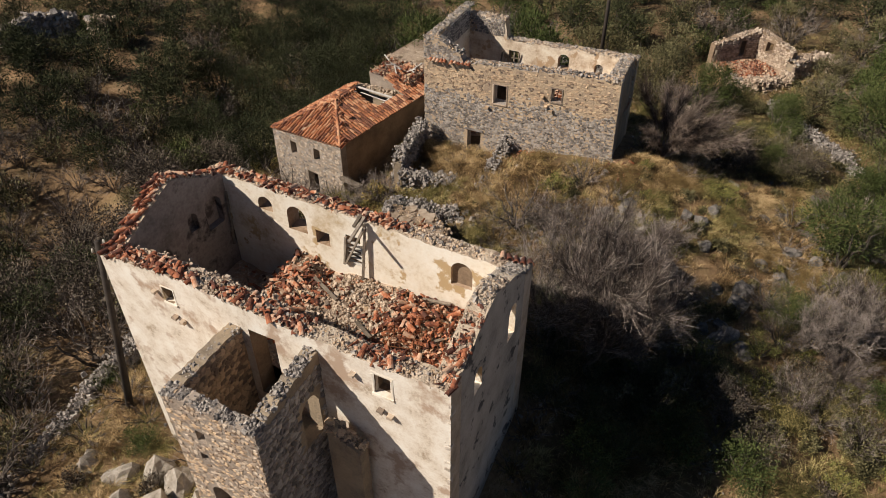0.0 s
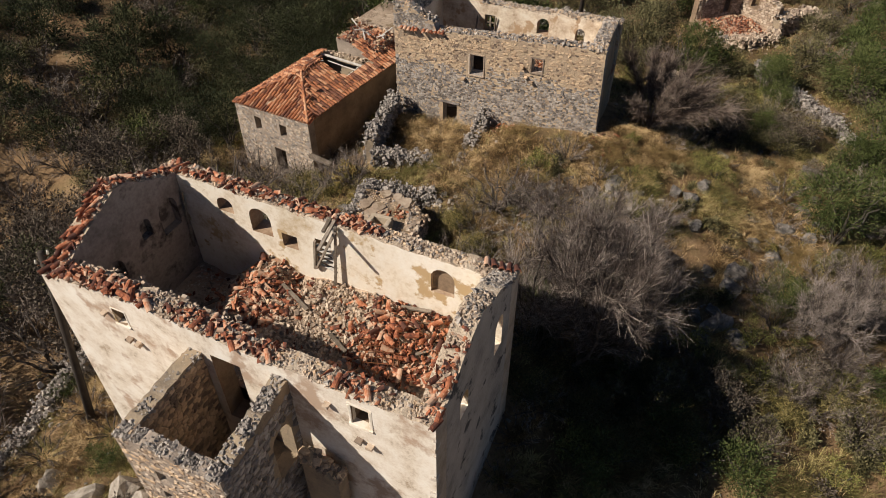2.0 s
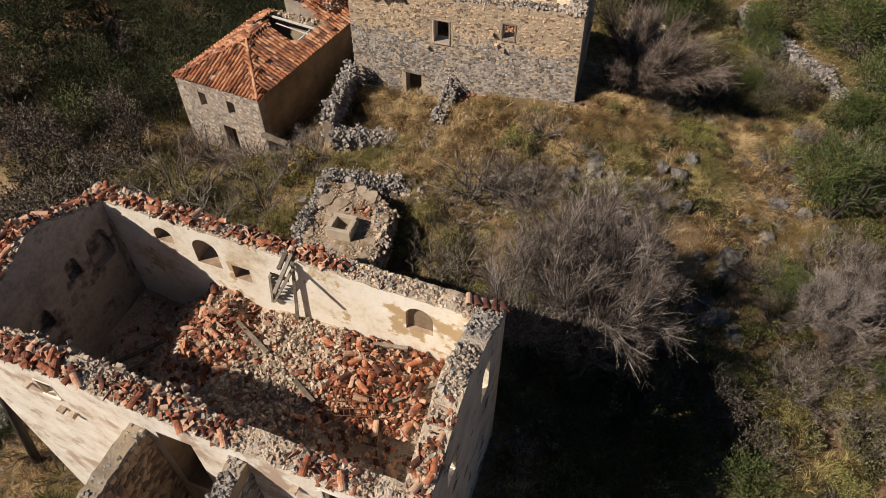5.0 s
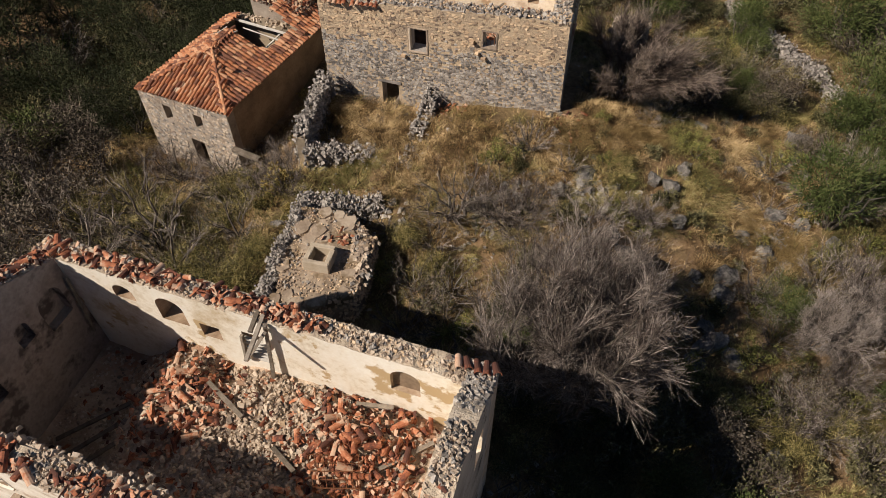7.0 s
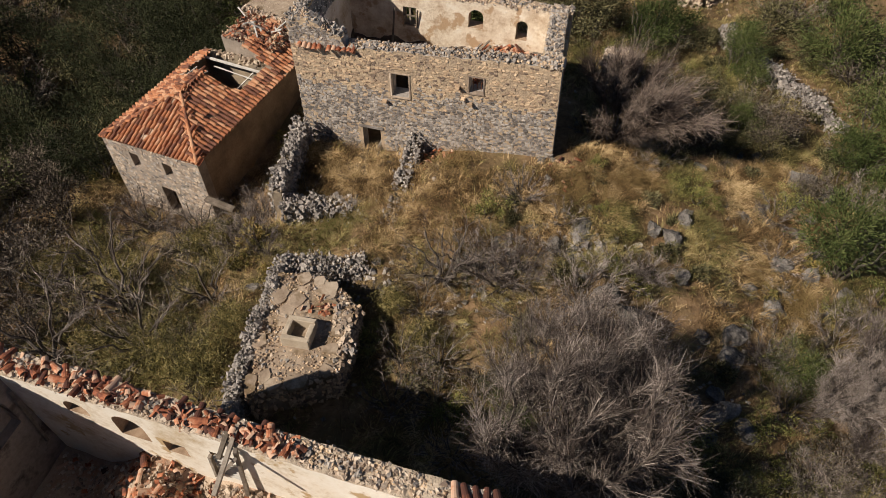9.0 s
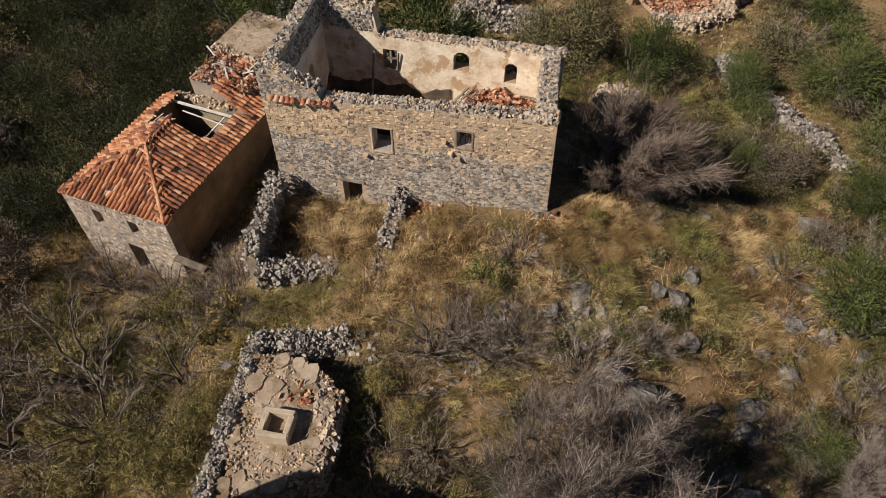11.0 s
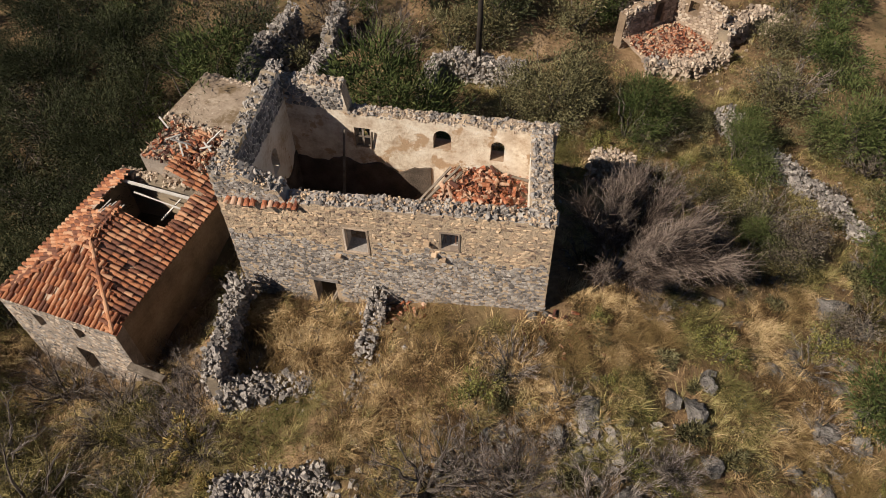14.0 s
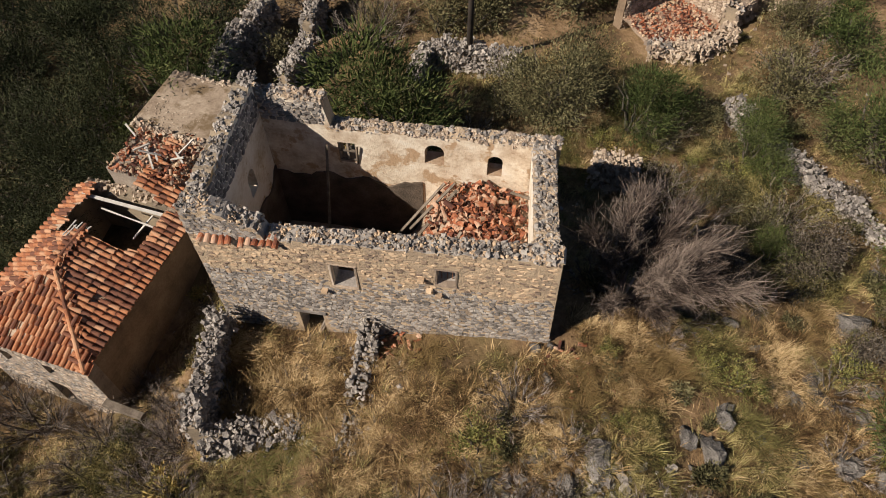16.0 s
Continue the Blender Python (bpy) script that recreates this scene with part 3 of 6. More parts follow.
tile_row(west_a, 0.1, 2.7, lambda x: (-0.12, gable(x) + 0.05, 0, 90 + rng.normal(0, 10)), 0.15, 0.15, 0.12)
tile_row(west_a, 0.1, 2.5, lambda x: (-0.42, gable(x) + 0.06, 0, 90 + rng.normal(0, 12)), 0.2, 0.4, 0.12)
tile_row(west_a, 3.2, 5.8, lambda x: (-0.3, gable(x) + 0.05, 0, 60), 0.3, 0.5, 0.4)
tile_row(east_a, 0.1, 1.9, lambda x: (0.12, gable(x) + 0.01, 0, 90 + rng.normal(0, 8)), 0.26, 0.25, 0.1)
tile_row(east_a, 0.2, 1.3, lambda x: (0.42, gable(x) + 0.0, 0, 90 + rng.normal(0, 10)), 0.36, 0.5, 0.1)
scatter_shards(front_a, 320, lambda: (lambda x: (x, rng.uniform(0.04, 0.62), crest(x) + rng.uniform(0.02, 0.1)))(max(0.1, rng.choice([0.3, 1.2, 2.2, 3.3, 5.4, 6.4, 7.6, 10.4]) + rng.normal(0, 0.5))), 110)
scatter_shards(back_a, 320, lambda: (rng.uniform(0.1, 8.6), AY - rng.uniform(0.05, 0.55), ATOP + rng.uniform(0.06, 0.24)), 70)
scatter_shards(west_a, 200, lambda: (lambda y: (y, -rng.uniform(0.05, 0.6), gable(y) + 0.05))(rng.uniform(0.1, 5.8)), 30)
scatter_shards(east_a, 50, lambda: (lambda y: (y, rng.uniform(0.05, 0.6), gable(y) + 0.04))(rng.uniform(0.1, 2.4)), 20)

# dressed stones about the openings, brackets and quoins
def jambs(wall, x0, x1, z0, z1, y=-0.02, depth=0.2, mat=None, w=0.11, side=-1):
    m = mat or STONE_P
    ya, yb = (y, y + depth) if side < 0 else (y - depth, y)
    f = block(wall, "window_frame", x0 - w, x1 + w, ya, yb, z1, z1 + w, m)
    block(wall, "window_sill", x0 - w, x1 + w, ya - (0.03 if side < 0 else 0), yb + (0 if side < 0 else 0.03), z0 - w, z0, m)
    block(wall, "jamb", x0 - w, x0, ya, yb, z0, z1, m)
    block(wall, "jamb", x1, x1 + w, ya, yb, z0, z1, m)


jambs(front_a, 10.45, 10.97, 8.85, 9.65, y=-0.015, mat=PLASTER_IN)
jambs(front_a, 2.55, 3.0, 9.1, 9.72, y=-0.015, mat=PLASTER_IN, w=0.06)
for x, z, w in ((9.75, 9.35, 0.16), (2.25, 9.45, 0.14), (10.62, 8.2, 0.2), (10.95, 8.1, 0.18), (2.85, 8.55, 0.2), (3.15, 8.45, 0.16)):
    block(front_a, "bracket_stone", x - w * 0.55, x + w * 0.55, -0.17, 0.1, z - 0.06, z + 0.04, PALE_P, 0.025)
for i in range(34):
    z = 1.5 + i * 0.25 + rng.uniform(-0.05, 0.05)
    w = rng.uniform(0.06, 0.2)
    if rng.uniform() < 0.6:
        block(front_a, "quoin", AX - w, AX + 0.004, -0.004, rng.uniform(0.1, 0.3), z, z + rng.uniform(0.1, 0.2), QUOIN, 0.02)

# broken timber window in the back wall
tw = tagged(thing("window_frame_wreck", A_AT, "", ""), "broken grey timber window frame hanging in the wall", "window frame")
plank(tw, (6.02, 5.2, 8.05), (7.05, 5.05, 10.15), 0.09, 0.07)
plank(tw, (6.75, 5.1, 7.5), (7.0, 5.2, 10.25), 0.11, 0.08)
plank(tw, (6.8, 5.75, 10.3), (6.98, 4.2, 10.12), 0.1, 0.08)
plank(tw, (5.95, 5.22, 8.0), (6.1, 5.22, 9.3), 0.1, 0.08)
for i in range(5):
    plank(tw, (6.08, 5.3, 8.2 + i * 0.22), (6.72, 5.28, 8.13 + i * 0.23), 0.1, 0.03, WHITEWOOD, "slat")
plank(tw, (6.62, 5.6, 10.24), (6.7, 4.95, 10.16), 0.11, 0.09)
plank(tw, (6.6, 5.1, 7.52), (8.3, 5.0, 7.55), 0.12, 0.1)
lp = plank(None, local(A_AT, 0.78, 5.0, 7.2), local(A_AT, 0.76, 5.2, 9.6), 0.08, 0.07)
tagged(lp, "grey timber post leaning against the shaded plaster wall", "timber")
lp.name = "leaning_post"

# porch tower against the front
PX0, PX1, PY, PTOP, PT = 5.2, 8.55, -3.0, 9.25, 0.45


def porch_in(holes, z1):
    bad = in_holes(holes, 0.03)
    return lambda x, z: z < z1 and not bad(x, z)


ph = [outline_rect(6.15, 6.5, 7.6, 8.1), outline_rect(6.05, 6.35, 6.6, 6.95), outline_arch(6.0, 6.8, 3.6, 5.25)]
porch_f = link("wall", wall_mesh("wall", ragged(PX0, PX1, lambda x: PTOP, -1.0), ph, PY, PY + PT, MORTAR_PALE), house_a, "rough rubble porch wall with pinkish mortar")
clad(porch_f, rubble_face(PX0, PX1, 1.0, PTOP, porch_in(ph, PTOP), 0.16, 0.1, 0.006), PY, PALE, PALE_P, 60, -1, 0.018, other=(lambda x, z: rng.uniform() < 0.6, OCHRE, OCHRE_P))
pe = [outline_arch(-1.15, -0.3, 6.4, 8.3)]


def ptop_e(x):
    return PTOP + 0.05 + 0.35 * (x + 3) / 3


porch_e = link("wall", wall_mesh("wall", ragged(PY + PT, 0, ptop_e, -1.0), pe, 0, PT, MORTAR), house_a, m=pose(PX1, 0, 0, 0, 0, 90))
clad(porch_e, rubble_face(PY, 0, 1.0, PTOP, porch_in(pe, PTOP), 0.22, 0.14, 0.012), 0, STONE, STONE_P, 40, -1, 0.035)
clad(porch_e, rubble_face(PY, 0, 4.0, PTOP, porch_in(pe, PTOP), 0.22, 0.14, 0.012), PT, OCHRE, OCHRE_P, 10, 1, 0.035)
porch_w = link("wall", wall_mesh("wall", ragged(PY + PT, 0, lambda x: PTOP + 0.05, -1.0), [], 0, -PT, MORTAR), house_a, m=pose(PX0, 0, 0, 0, 0, 90))
clad(porch_w, rubble_face(PY, 0, 1.0, PTOP, lambda x, z: True, 0.22, 0.14, 0.012), 0, OCHRE, OCHRE_P, 20, 1, 0.035)
clad(porch_w, rubble_face(PY, 0, 4.0, PTOP, lambda x, z: True, 0.22, 0.14, 0.012), -PT, OCHRE, OCHRE_P, 30, -1, 0.035)
crown(porch_f, lambda u: (PX0 + u * (PX1 - PX0), PY + rng.uniform(0.02, PT), PTOP + rng.uniform(-0.07, 0.05)), 520, 60, (STONE, STONE_P), (0.03, 0.08))
crown(porch_e, lambda u: (lambda x: (x, rng.uniform(0.02, PT), ptop_e(x) + rng.uniform(-0.07, 0.05)))(PY + 3 * u), 520, 60, (STONE, STONE_P), (0.03, 0.08))
crown(porch_w, lambda u: (PY + 3 * u, rng.uniform(-PT, -0.02), PTOP + rng.uniform(-0.07, 0.05)), 520, 60, (STONE, STONE_P), (0.03, 0.08))
landing = link("landing", mesh_of("landing", *box(7.4, 8.1, -2.5, 0.0, -0.5, 6.1, 0.05), MORTAR), house_a)
outer_wall = link("wall", wall_mesh("wall", ragged(PX1 + PT, PX1 + 1.6, lambda x: 7.35 - 0.5 * (x - PX1), -1.0, wob=0.12), [], -0.7, -0.25, MORTAR), house_a)
crown(outer_wall, lambda u: (PX1 + 0.4 + u * 1.2, -0.25 - rng.uniform(0, 0.45), 7.3 - 0.5 * (0.4 + u * 1.2) + rng.uniform(-0.05, 0.1)), 90, 20, (OCHRE, OCHRE_P), (0.05, 0.14))


# rubble floor inside
def floor_a(x, y):
    k = min(1.0, max(0.0, (x - 1.8) / 2.4))
    k = k * k * (3 - 2 * k)
    z = 6.0 + 1.1 * k + 0.45 * k * max(0, (y - 2) / 3.3)
    z += 0.35 * math.exp(-((x - 9.3) ** 2 / 2.5 + (y - 4.0) ** 2 / 1.2)) + 0.3 * math.exp(-((x - 4.3) ** 2 + (y - 4.3) ** 2) / 1.0)
    z -= 0.5 * math.exp(-((x - 5.2) ** 2 / 0.3 + (y - 5.0) ** 2 / 0.15))
    return z + 0.22 * noise.noise((x * 0.8, y * 0.8, 5.0)) + 0.1 * noise.noise((x * 2.3, y * 2.3, 1.0))


def mound(name, at, x0, x1, y0, y1, h, label, step=0.14):
    fx, fy = np.arange(x0, x1 + step, step), np.arange(y0, y1 + step, step)
    fv = np.array([(x, y, h(x, y)) for y in fy for x in fx])
    fi = np.arange(len(fv)).reshape(len(fy), len(fx))
    ff = np.stack([fi[:-1, :-1], fi[:-1, 1:], fi[1:, 1:], fi[1:, :-1]], -1).reshape(-1, 4)
    heap = thing("rubble_heap", at, label, "rubble heap")
    link("mound", mesh_of("mound", fv, ff, DEBRIS, True), heap)
    return heap


heap_a = mound("rubble_heap", A_AT, 0.6, 12.25, 0.6, 5.35, floor_a, "heap of broken orange tiles and stones inside the roofless house")


def on_a(x, y, up=0.03):
    return (x, y, floor_a(x, y) + up)


def tile_spot():
    if rng.uniform() < 0.68:
        x, y = 9.8 + rng.normal(0, 0.95), 3.6 + rng.normal(0, 0.95)
    else:
        x, y = 4.5 + rng.normal(0, 0.75), 3.7 + rng.normal(0, 0.9)
    return on_a(min(max(x, 0.9), 12.0), min(max(y, 0.8), 5.2), rng.uniform(0.02, 0.16))


crown(heap_a, lambda u: on_a(0.8 + 11.3 * u, rng.uniform(0.75, 5.2), 0.0), 4200, 120, (PALE, PALE_P), (0.025, 0.075))
crown(heap_a, lambda u: on_a(min(12, max(0.8, rng.normal(6.9, 1.2))), rng.uniform(0.75, 5.2), 0.03), 1900, 150, (PALE, PALE_P), (0.025, 0.085))
crown(heap_a, lambda u: on_a(min(12, max(0.8, rng.normal(7.2, 0.9))), rng.uniform(1.6, 5.2), 0.1), 900, 60, (PALE, PALE_P), (0.03, 0.08))
crown(heap_a, lambda u: on_a(min(12, max(0.8, rng.normal(7.0, 1.6))), rng.uniform(0.75, 5.2), 0.04), 420, 80, (OCHRE, STONE_P), (0.03, 0.08))
scatter_shards(heap_a, 900, tile_spot, 150)
scatter_shards(heap_a, 260, lambda: on_a(rng.uniform(0.9, 12.0), rng.uniform(0.8, 5.2), rng.uniform(0.02, 0.08)), 40)
for i in range(54):
    x, y, z = tile_spot()
    m = Matrix.Translation((x, y, z + 0.03)) @ pose(0, 0, 0, rng.normal(0, 22), rng.normal(0, 35), rng.uniform(0, 360))
    link("roof_tile", TILES[rng.integers(6)], heap_a, m=m)
for a, b in (((5.1, 4.4), (6.5, 3.75)), ((10.5, 3.6), (11.6, 4.7)), ((9.3, 5.0), (10.3, 5.2)), ((1.2, 2.0), (3.0, 3.4)), ((1.6, 1.4), (3.1, 2.7)), ((2.2, 1.3), (3.4, 2.2)), ((7.6, 3.3), (8.4, 2.9))):
    pl = plank(heap_a, on_a(*a, 0.16), on_a(*b, 0.2), 0.12, 0.06)
# rusted bed springs lying on the heap
bed = thing("bed_spring_frame", A_AT, "rusted iron bed spring frame lying on the rubble", "bed frame")
bz = floor_a(9.3, 3.2) + 0.32
for i in range(8):
    k = i / 7
    link("wire", mesh_of("wire", *swept([(8.65 + 1.25 * k, 3.3 + 0.4 * k, bz + 0.1 * math.sin(9 * k)), (9.15 + 1.1 * k, 2.6 + 0.35 * k, bz - 0.1)], 0.012, 0.012, 4), RUST), bed)
for i in range(5):
    k = i / 4
    link("rail", mesh_of("rail", *swept([(8.65 + 0.5 * k, 3.3 - 0.7 * k, bz - 0.1 * k), (9.9 + 0.35 * k, 3.7 - 0.75 * k, bz - 0.1 * k)], 0.014, 0.014, 4), RUST), bed)
for x, y in ((8.65, 3.3), (9.9, 3.7), (9.15, 2.6), (10.25, 2.95)):
    link("leg", mesh_of("leg", *swept([(x, y, bz - 0.45), (x, y, bz + 0.15)], 0.018, 0.018, 5), RUST), bed)

# ---- the second house ----
B_AT = pose(-1.09, 38.18, 0, 0, 0, -24.6)
BX, BY, BT = 11.6, 6.0, 0.6
house_b = thing("ruined_house", B_AT, "roofless two-storey grey rubble stone house with ochre mortar and small windows", "house")


def top_bf(x):
    if x < 2.45:
        return 9.0 - max(0.0, x - 0.7) * 0.42
    return 7.7 + 0.85 * x / BX


def top_bb(x):
    return 8.45 if x < 2.95 else 7.25 + 0.02 * (x - 3)


def top_bw(y):
    return 8.95


def top_be(y):
    return 8.5 - 1.1 * y / BY


bf = [outline_rect(4.34, 5.09, 5.8, 6.95), outline_rect(7.68, 8.26, 6.62, 7.4), outline_rect(2.8, 3.65, 1.9, 3.72)]
bb = [outline_rect(3.24, 3.89, 5.6, 6.6), outline_arch(6.4, 7.1, 6.0, 6.95), outline_arch(8.65, 9.18, 5.72, 6.72), outline_rect(5.0, 6.2, 3.6, 4.4)]
bw = [outline_arch(3.2, 3.8, 5.6, 6.7)]
def battered(outline):
    """The facade's east end leans in towards its top."""
    return [(x - (0.045 * max(0.0, z - 2.0) if x > BX - 0.01 else 0.0), z) for x, z in outline]


def east_end(z):
    return BX - 0.045 * max(0.0, z - 2.0)


front_b = link("wall", wall_mesh("wall", battered(ragged(0, BX, top_bf, -1.5)), bf, 0, BT, MORTAR_B, PLASTER_OCHRE, STONE), house_b, "grey rubble facade with ochre mortar")
back_b = link("wall", wall_mesh("wall", ragged(0, BX - 0.5, top_bb, -1.5), bb, BY, BY - BT, MORTAR, PLASTER_OCHRE, REVEAL, MORTAR_B), house_b, "inner face with flaking ochre plaster")
west_b = link("wall", wall_mesh("wall", ragged(BT, BY - BT, top_bw, -3.0), bw, 0, -BT, MORTAR, PLASTER_IN, None, MORTAR), house_b, m=TURN_W)
east_b = link("wall", wall_mesh("wall", ragged(BT, BY - BT, top_be, -1.5), [], 0, 0.78, MORTAR, PLASTER_IN, None, MORTAR_B), house_b, m=pose(BX, 0, 2, 0, 0, 90 + 4) @ pose(0, 0, -2, -2.4, 0, 0))
bad_b = in_holes(bf, 0.12)


def ochre_zone(x, z):
    """Where smears of ochre mortar still hide the grey facade."""
    if x < 2.6 and z > 7.75:
        return False
    return z - 6.2 - 0.05 * x + 1.6 * noise.noise((x * 0.45, z * 0.8, 17.0)) + rng.normal(0, 0.4) > -0.4


clad(front_b, rubble_face(0, BX, 1.5, 9.0, lambda x, z: z < top_bf(x) - 0.03 and x < east_end(z) - 0.02 and not bad_b(x, z), 0.18, 0.105, 0.006), 0, STONE, STONE_P, 300, -1, 0.016, other=(ochre_zone, OCHRE, OCHRE_P))
clad(west_b, rubble_face(0, BY, -1.0, 9.0, lambda x, z: z < 8.92, 0.3, 0.18), 0, STONE, STONE_P, 40, 1, 0.05)
clad(west_b, rubble_face(0.6, 5.4, 7.6, 8.95, lambda x, z: z < 8.92, 0.26, 0.15), -BT, STONE, STONE_P, 20, -1, 0.04)
clad(back_b, rubble_face(0.6, 2.9, 7.4, 8.4, lambda x, z: True, 0.26, 0.15), BY - BT, STONE, STONE_P, 20, -1, 0.05)
crown(front_b, lambda u: (u * 11.3, rng.uniform(0.02, BT), top_bf(u * BX) + rng.uniform(-0.05, 0.08)), 620, 80, (STONE, STONE_P), (0.035, 0.09))
crown(front_b, lambda u: (u * 11.3, rng.uniform(0.02, BT), top_bf(u * BX) + rng.uniform(-0.05, 0.06)), 800, 60, (OCHRE, OCHRE_P), (0.03, 0.075))
crown(back_b, lambda u: (u * (BX - 0.5), BY - rng.uniform(0.02, BT), top_bb(u * (BX - 0.5)) + rng.uniform(-0.05, 0.08)), 520, 60, (STONE, STONE_P), (0.035, 0.09))
crown(back_b, lambda u: (u * (BX - 0.5), BY - rng.uniform(0.02, BT), top_bb(u * (BX - 0.5)) + rng.uniform(-0.05, 0.06)), 800, 60, (PALE, PALE_P), (0.03, 0.09))
crown(west_b, lambda u: (u * BY, rng.uniform(-BT, -0.02), top_bw(u) + rng.uniform(-0.05, 0.06)), 520, 60, (STONE, STONE_P), (0.035, 0.09))
crown(east_b, lambda u: (u * BY, rng.uniform(0.02, 0.76), top_be(u * BY) + rng.uniform(-0.05, 0.06)), 620, 60, (STONE, STONE_P), (0.035, 0.09))
crown(east_b, lambda u: (u * BY, rng.uniform(0.02, 0.76), top_be(u * BY) + rng.uniform(-0.05, 0.04)), 500, 20, (PALE, PALE_P), (0.03, 0.08))
tile_row(front_b, 0.45, 2.95, lambda x: (-0.06, 7.72 + 0.04 * x, 14, 0), 0.2, 0.03, 0.06)
# Dark plug added in the open hole, its colour standing for shade.
link("niche_back", mesh_of("niche_back", *box(4.8, 6.4, BY - 0.3, BY - 0.05, 3.4, 4.6), DEEP_SHADE), back_b)
jambs(front_b, 4.34, 5.09, 5.8, 6.95, y=-0.03, w=0.07, mat=PALE_P)
jambs(front_b, 7.68, 8.26, 6.62, 7.4, y=-0.03, w=0.06, mat=PALE_P)
block(front_b, "lintel", 2.65, 3.8, -0.05, 0.4, 3.72, 3.86, STONE_P)
for x, z in ((7.2, 6.85), (7.45, 6.3), (7.75, 6.1), (4.0, 5.5)):
    block(front_b, "bracket_stone", x - 0.1, x + 0.1, -0.2, 0.1, z - 0.05, z + 0.04, OCHRE_P, 0.02)
# timber casement left in the back wall, and a shutter in a facade window
cas = thing("window_frame", B_AT, "weathered grey timber window frame with crossbars", "window frame")
for a, b in (((3.26, 5.6), (3.26, 6.6)), ((3.87, 5.6), (3.87, 6.6)), ((3.26, 6.56), (3.87, 6.56)), ((3.26, 5.64), (3.87, 5.64)), ((3.56, 5.6), (3.56, 6.6)), ((3.26, 6.1), (3.87, 6.1))):
    plank(cas, (a[0], 5.5, a[1]), (b[0], 5.5, b[1]), 0.07, 0.06, None, "bar")
plank(cas, (3.9, 5.38, 5.55), (3.98, 5.3, 6.55), 0.06, 0.05, None, "bar")
sh = thing("window_bars", B_AT, "reddish rusted window bars in the stone facade", "window bars")
for i in range(3):
    link("bar", mesh_of("bar", *swept([(7.8 + 0.17 * i, 0.25, 6.62), (7.8 + 0.17 * i, 0.25, 7.4)], 0.015, 0.015, 5), RUST), sh)


dj = thing("fallen_boards", B_AT, "grey splintered boards leaning in the low doorway", "boards")
for i in range(4):
    plank(dj, (3.25 + 0.1 * i, -0.25 + 0.06 * i, 2.3), (3.5 + 0.03 * i + rng.normal(0, 0.12), 0.45, 2.75 + rng.uniform(-0.2, 0.35)), 0.06, 0.03, WOOD, "board")


# inside: fallen tiles on what is left of the upper floor, a dark pit beside it
def floor_b(x, y):
    k = min(1.0, max(0.0, (x - 5.6) / 1.6))
    k = k * k * (3 - 2 * k)
    z = 1.6 + 3.4 * k + 0.7 * k * math.exp(-((x - 8.3) ** 2 / 2.5 + (y - 3.6) ** 2 / 1.5))
    return z + 0.15 * noise.noise((x, y, 2.0))


# Thin linings added low on the walls; their dark colour paints the pit's shade.
link("lower_wall", wall_mesh("lower_wall", ragged(0.62, 6.3, lambda x: 4.75 + 0.5 * noise.noise((x * 0.9, 3.0, 1.0)), 0.3, wob=0.1), [], BY - BT - 0.07, BY - BT + 0.02, DEEP_SHADE), house_b, "lining below the lost floor, the pit's shade put into its colour")
link("lower_wall", wall_mesh("lower_wall", ragged(BT, BY - BT, lambda x: 4.7 + 0.4 * noise.noise((x, 8.0, 1.0)), 0.3, wob=0.1), [], -BT - 0.07, -BT + 0.02, DEEP_SHADE), house_b, "lining below the lost floor, the pit's shade put into its colour", TURN_W)
heap_b = mound("rubble_heap", B_AT, 0.55, 11.1, 0.55, 5.45, floor_b, "heap of fallen red roof tiles and splintered boards inside the house")


def spot_b():
    x, y = 8.6 + rng.normal(0, 1.0), 3.0 + rng.normal(0, 1.1)
    x, y = min(max(x, 6.6), 10.9), min(max(y, 0.7), 5.2)
    return (x, y, floor_b(x, y) + rng.uniform(0.03, 0.22))


scatter_shards(heap_b, 1300, spot_b, 100)
for i in range(60):
    x, y, z = spot_b()
    link("roof_tile", TILES[rng.integers(6)], heap_b, m=Matrix.Translation((x, y, z + 0.03)) @ pose(0, 0, 0, rng.normal(0, 35), rng.normal(0, 40), rng.uniform(0, 360)))
crown(heap_b, lambda u: (lambda x, y: (x, y, floor_b(x, y)))(0.7 + 10.2 * u, rng.uniform(0.7, 5.3)), 900, 60, (PALE, STONE_P), (0.04, 0.1))
for a, b in (((6.2, 3.2, 4.9), (7.6, 4.6, 6.0)), ((6.5, 2.9, 4.9), (7.7, 4.4, 5.9)), ((5.8, 3.4, 4.4), (7.2, 4.9, 5.6)), ((9.6, 4.9, 5.5), (10.6, 4.2, 6.0)), ((7.4, 1.2, 5.4), (8.1, 2.6, 5.9)), ((5.6, 1.2, 3.4), (5.9, 1.4, 5.4)), ((9.9, 1.5, 5.5), (10.8, 2.7, 5.8))):
    plank(heap_b, a, b, 0.1, 0.05)
fp = plank(None, local(B_AT, 3.0, 3.5, 3.2), local(B_AT, 2.9, 5.2, 6.6), 0.09, 0.08)
tagged(fp, "thin grey pole leaning inside the roofless house", "timber")
fp.name = "leaning_post"

# ---- the tiled cottage ----
C_AT = pose(-11.27, 41.16, 0, 0, 0, -36.0)
CX, CY, CW = 6.1, 10.4, 7.75
cottage = thing("cottage", C_AT, "low stone cottage with a partly collapsed hipped red tile roof", "house")
CE0, CE1 = 1.5, 2.15
ROOF_RISE = 1.35


def eave(x):
    return CE0 + (CE1 - CE0) * x / CX


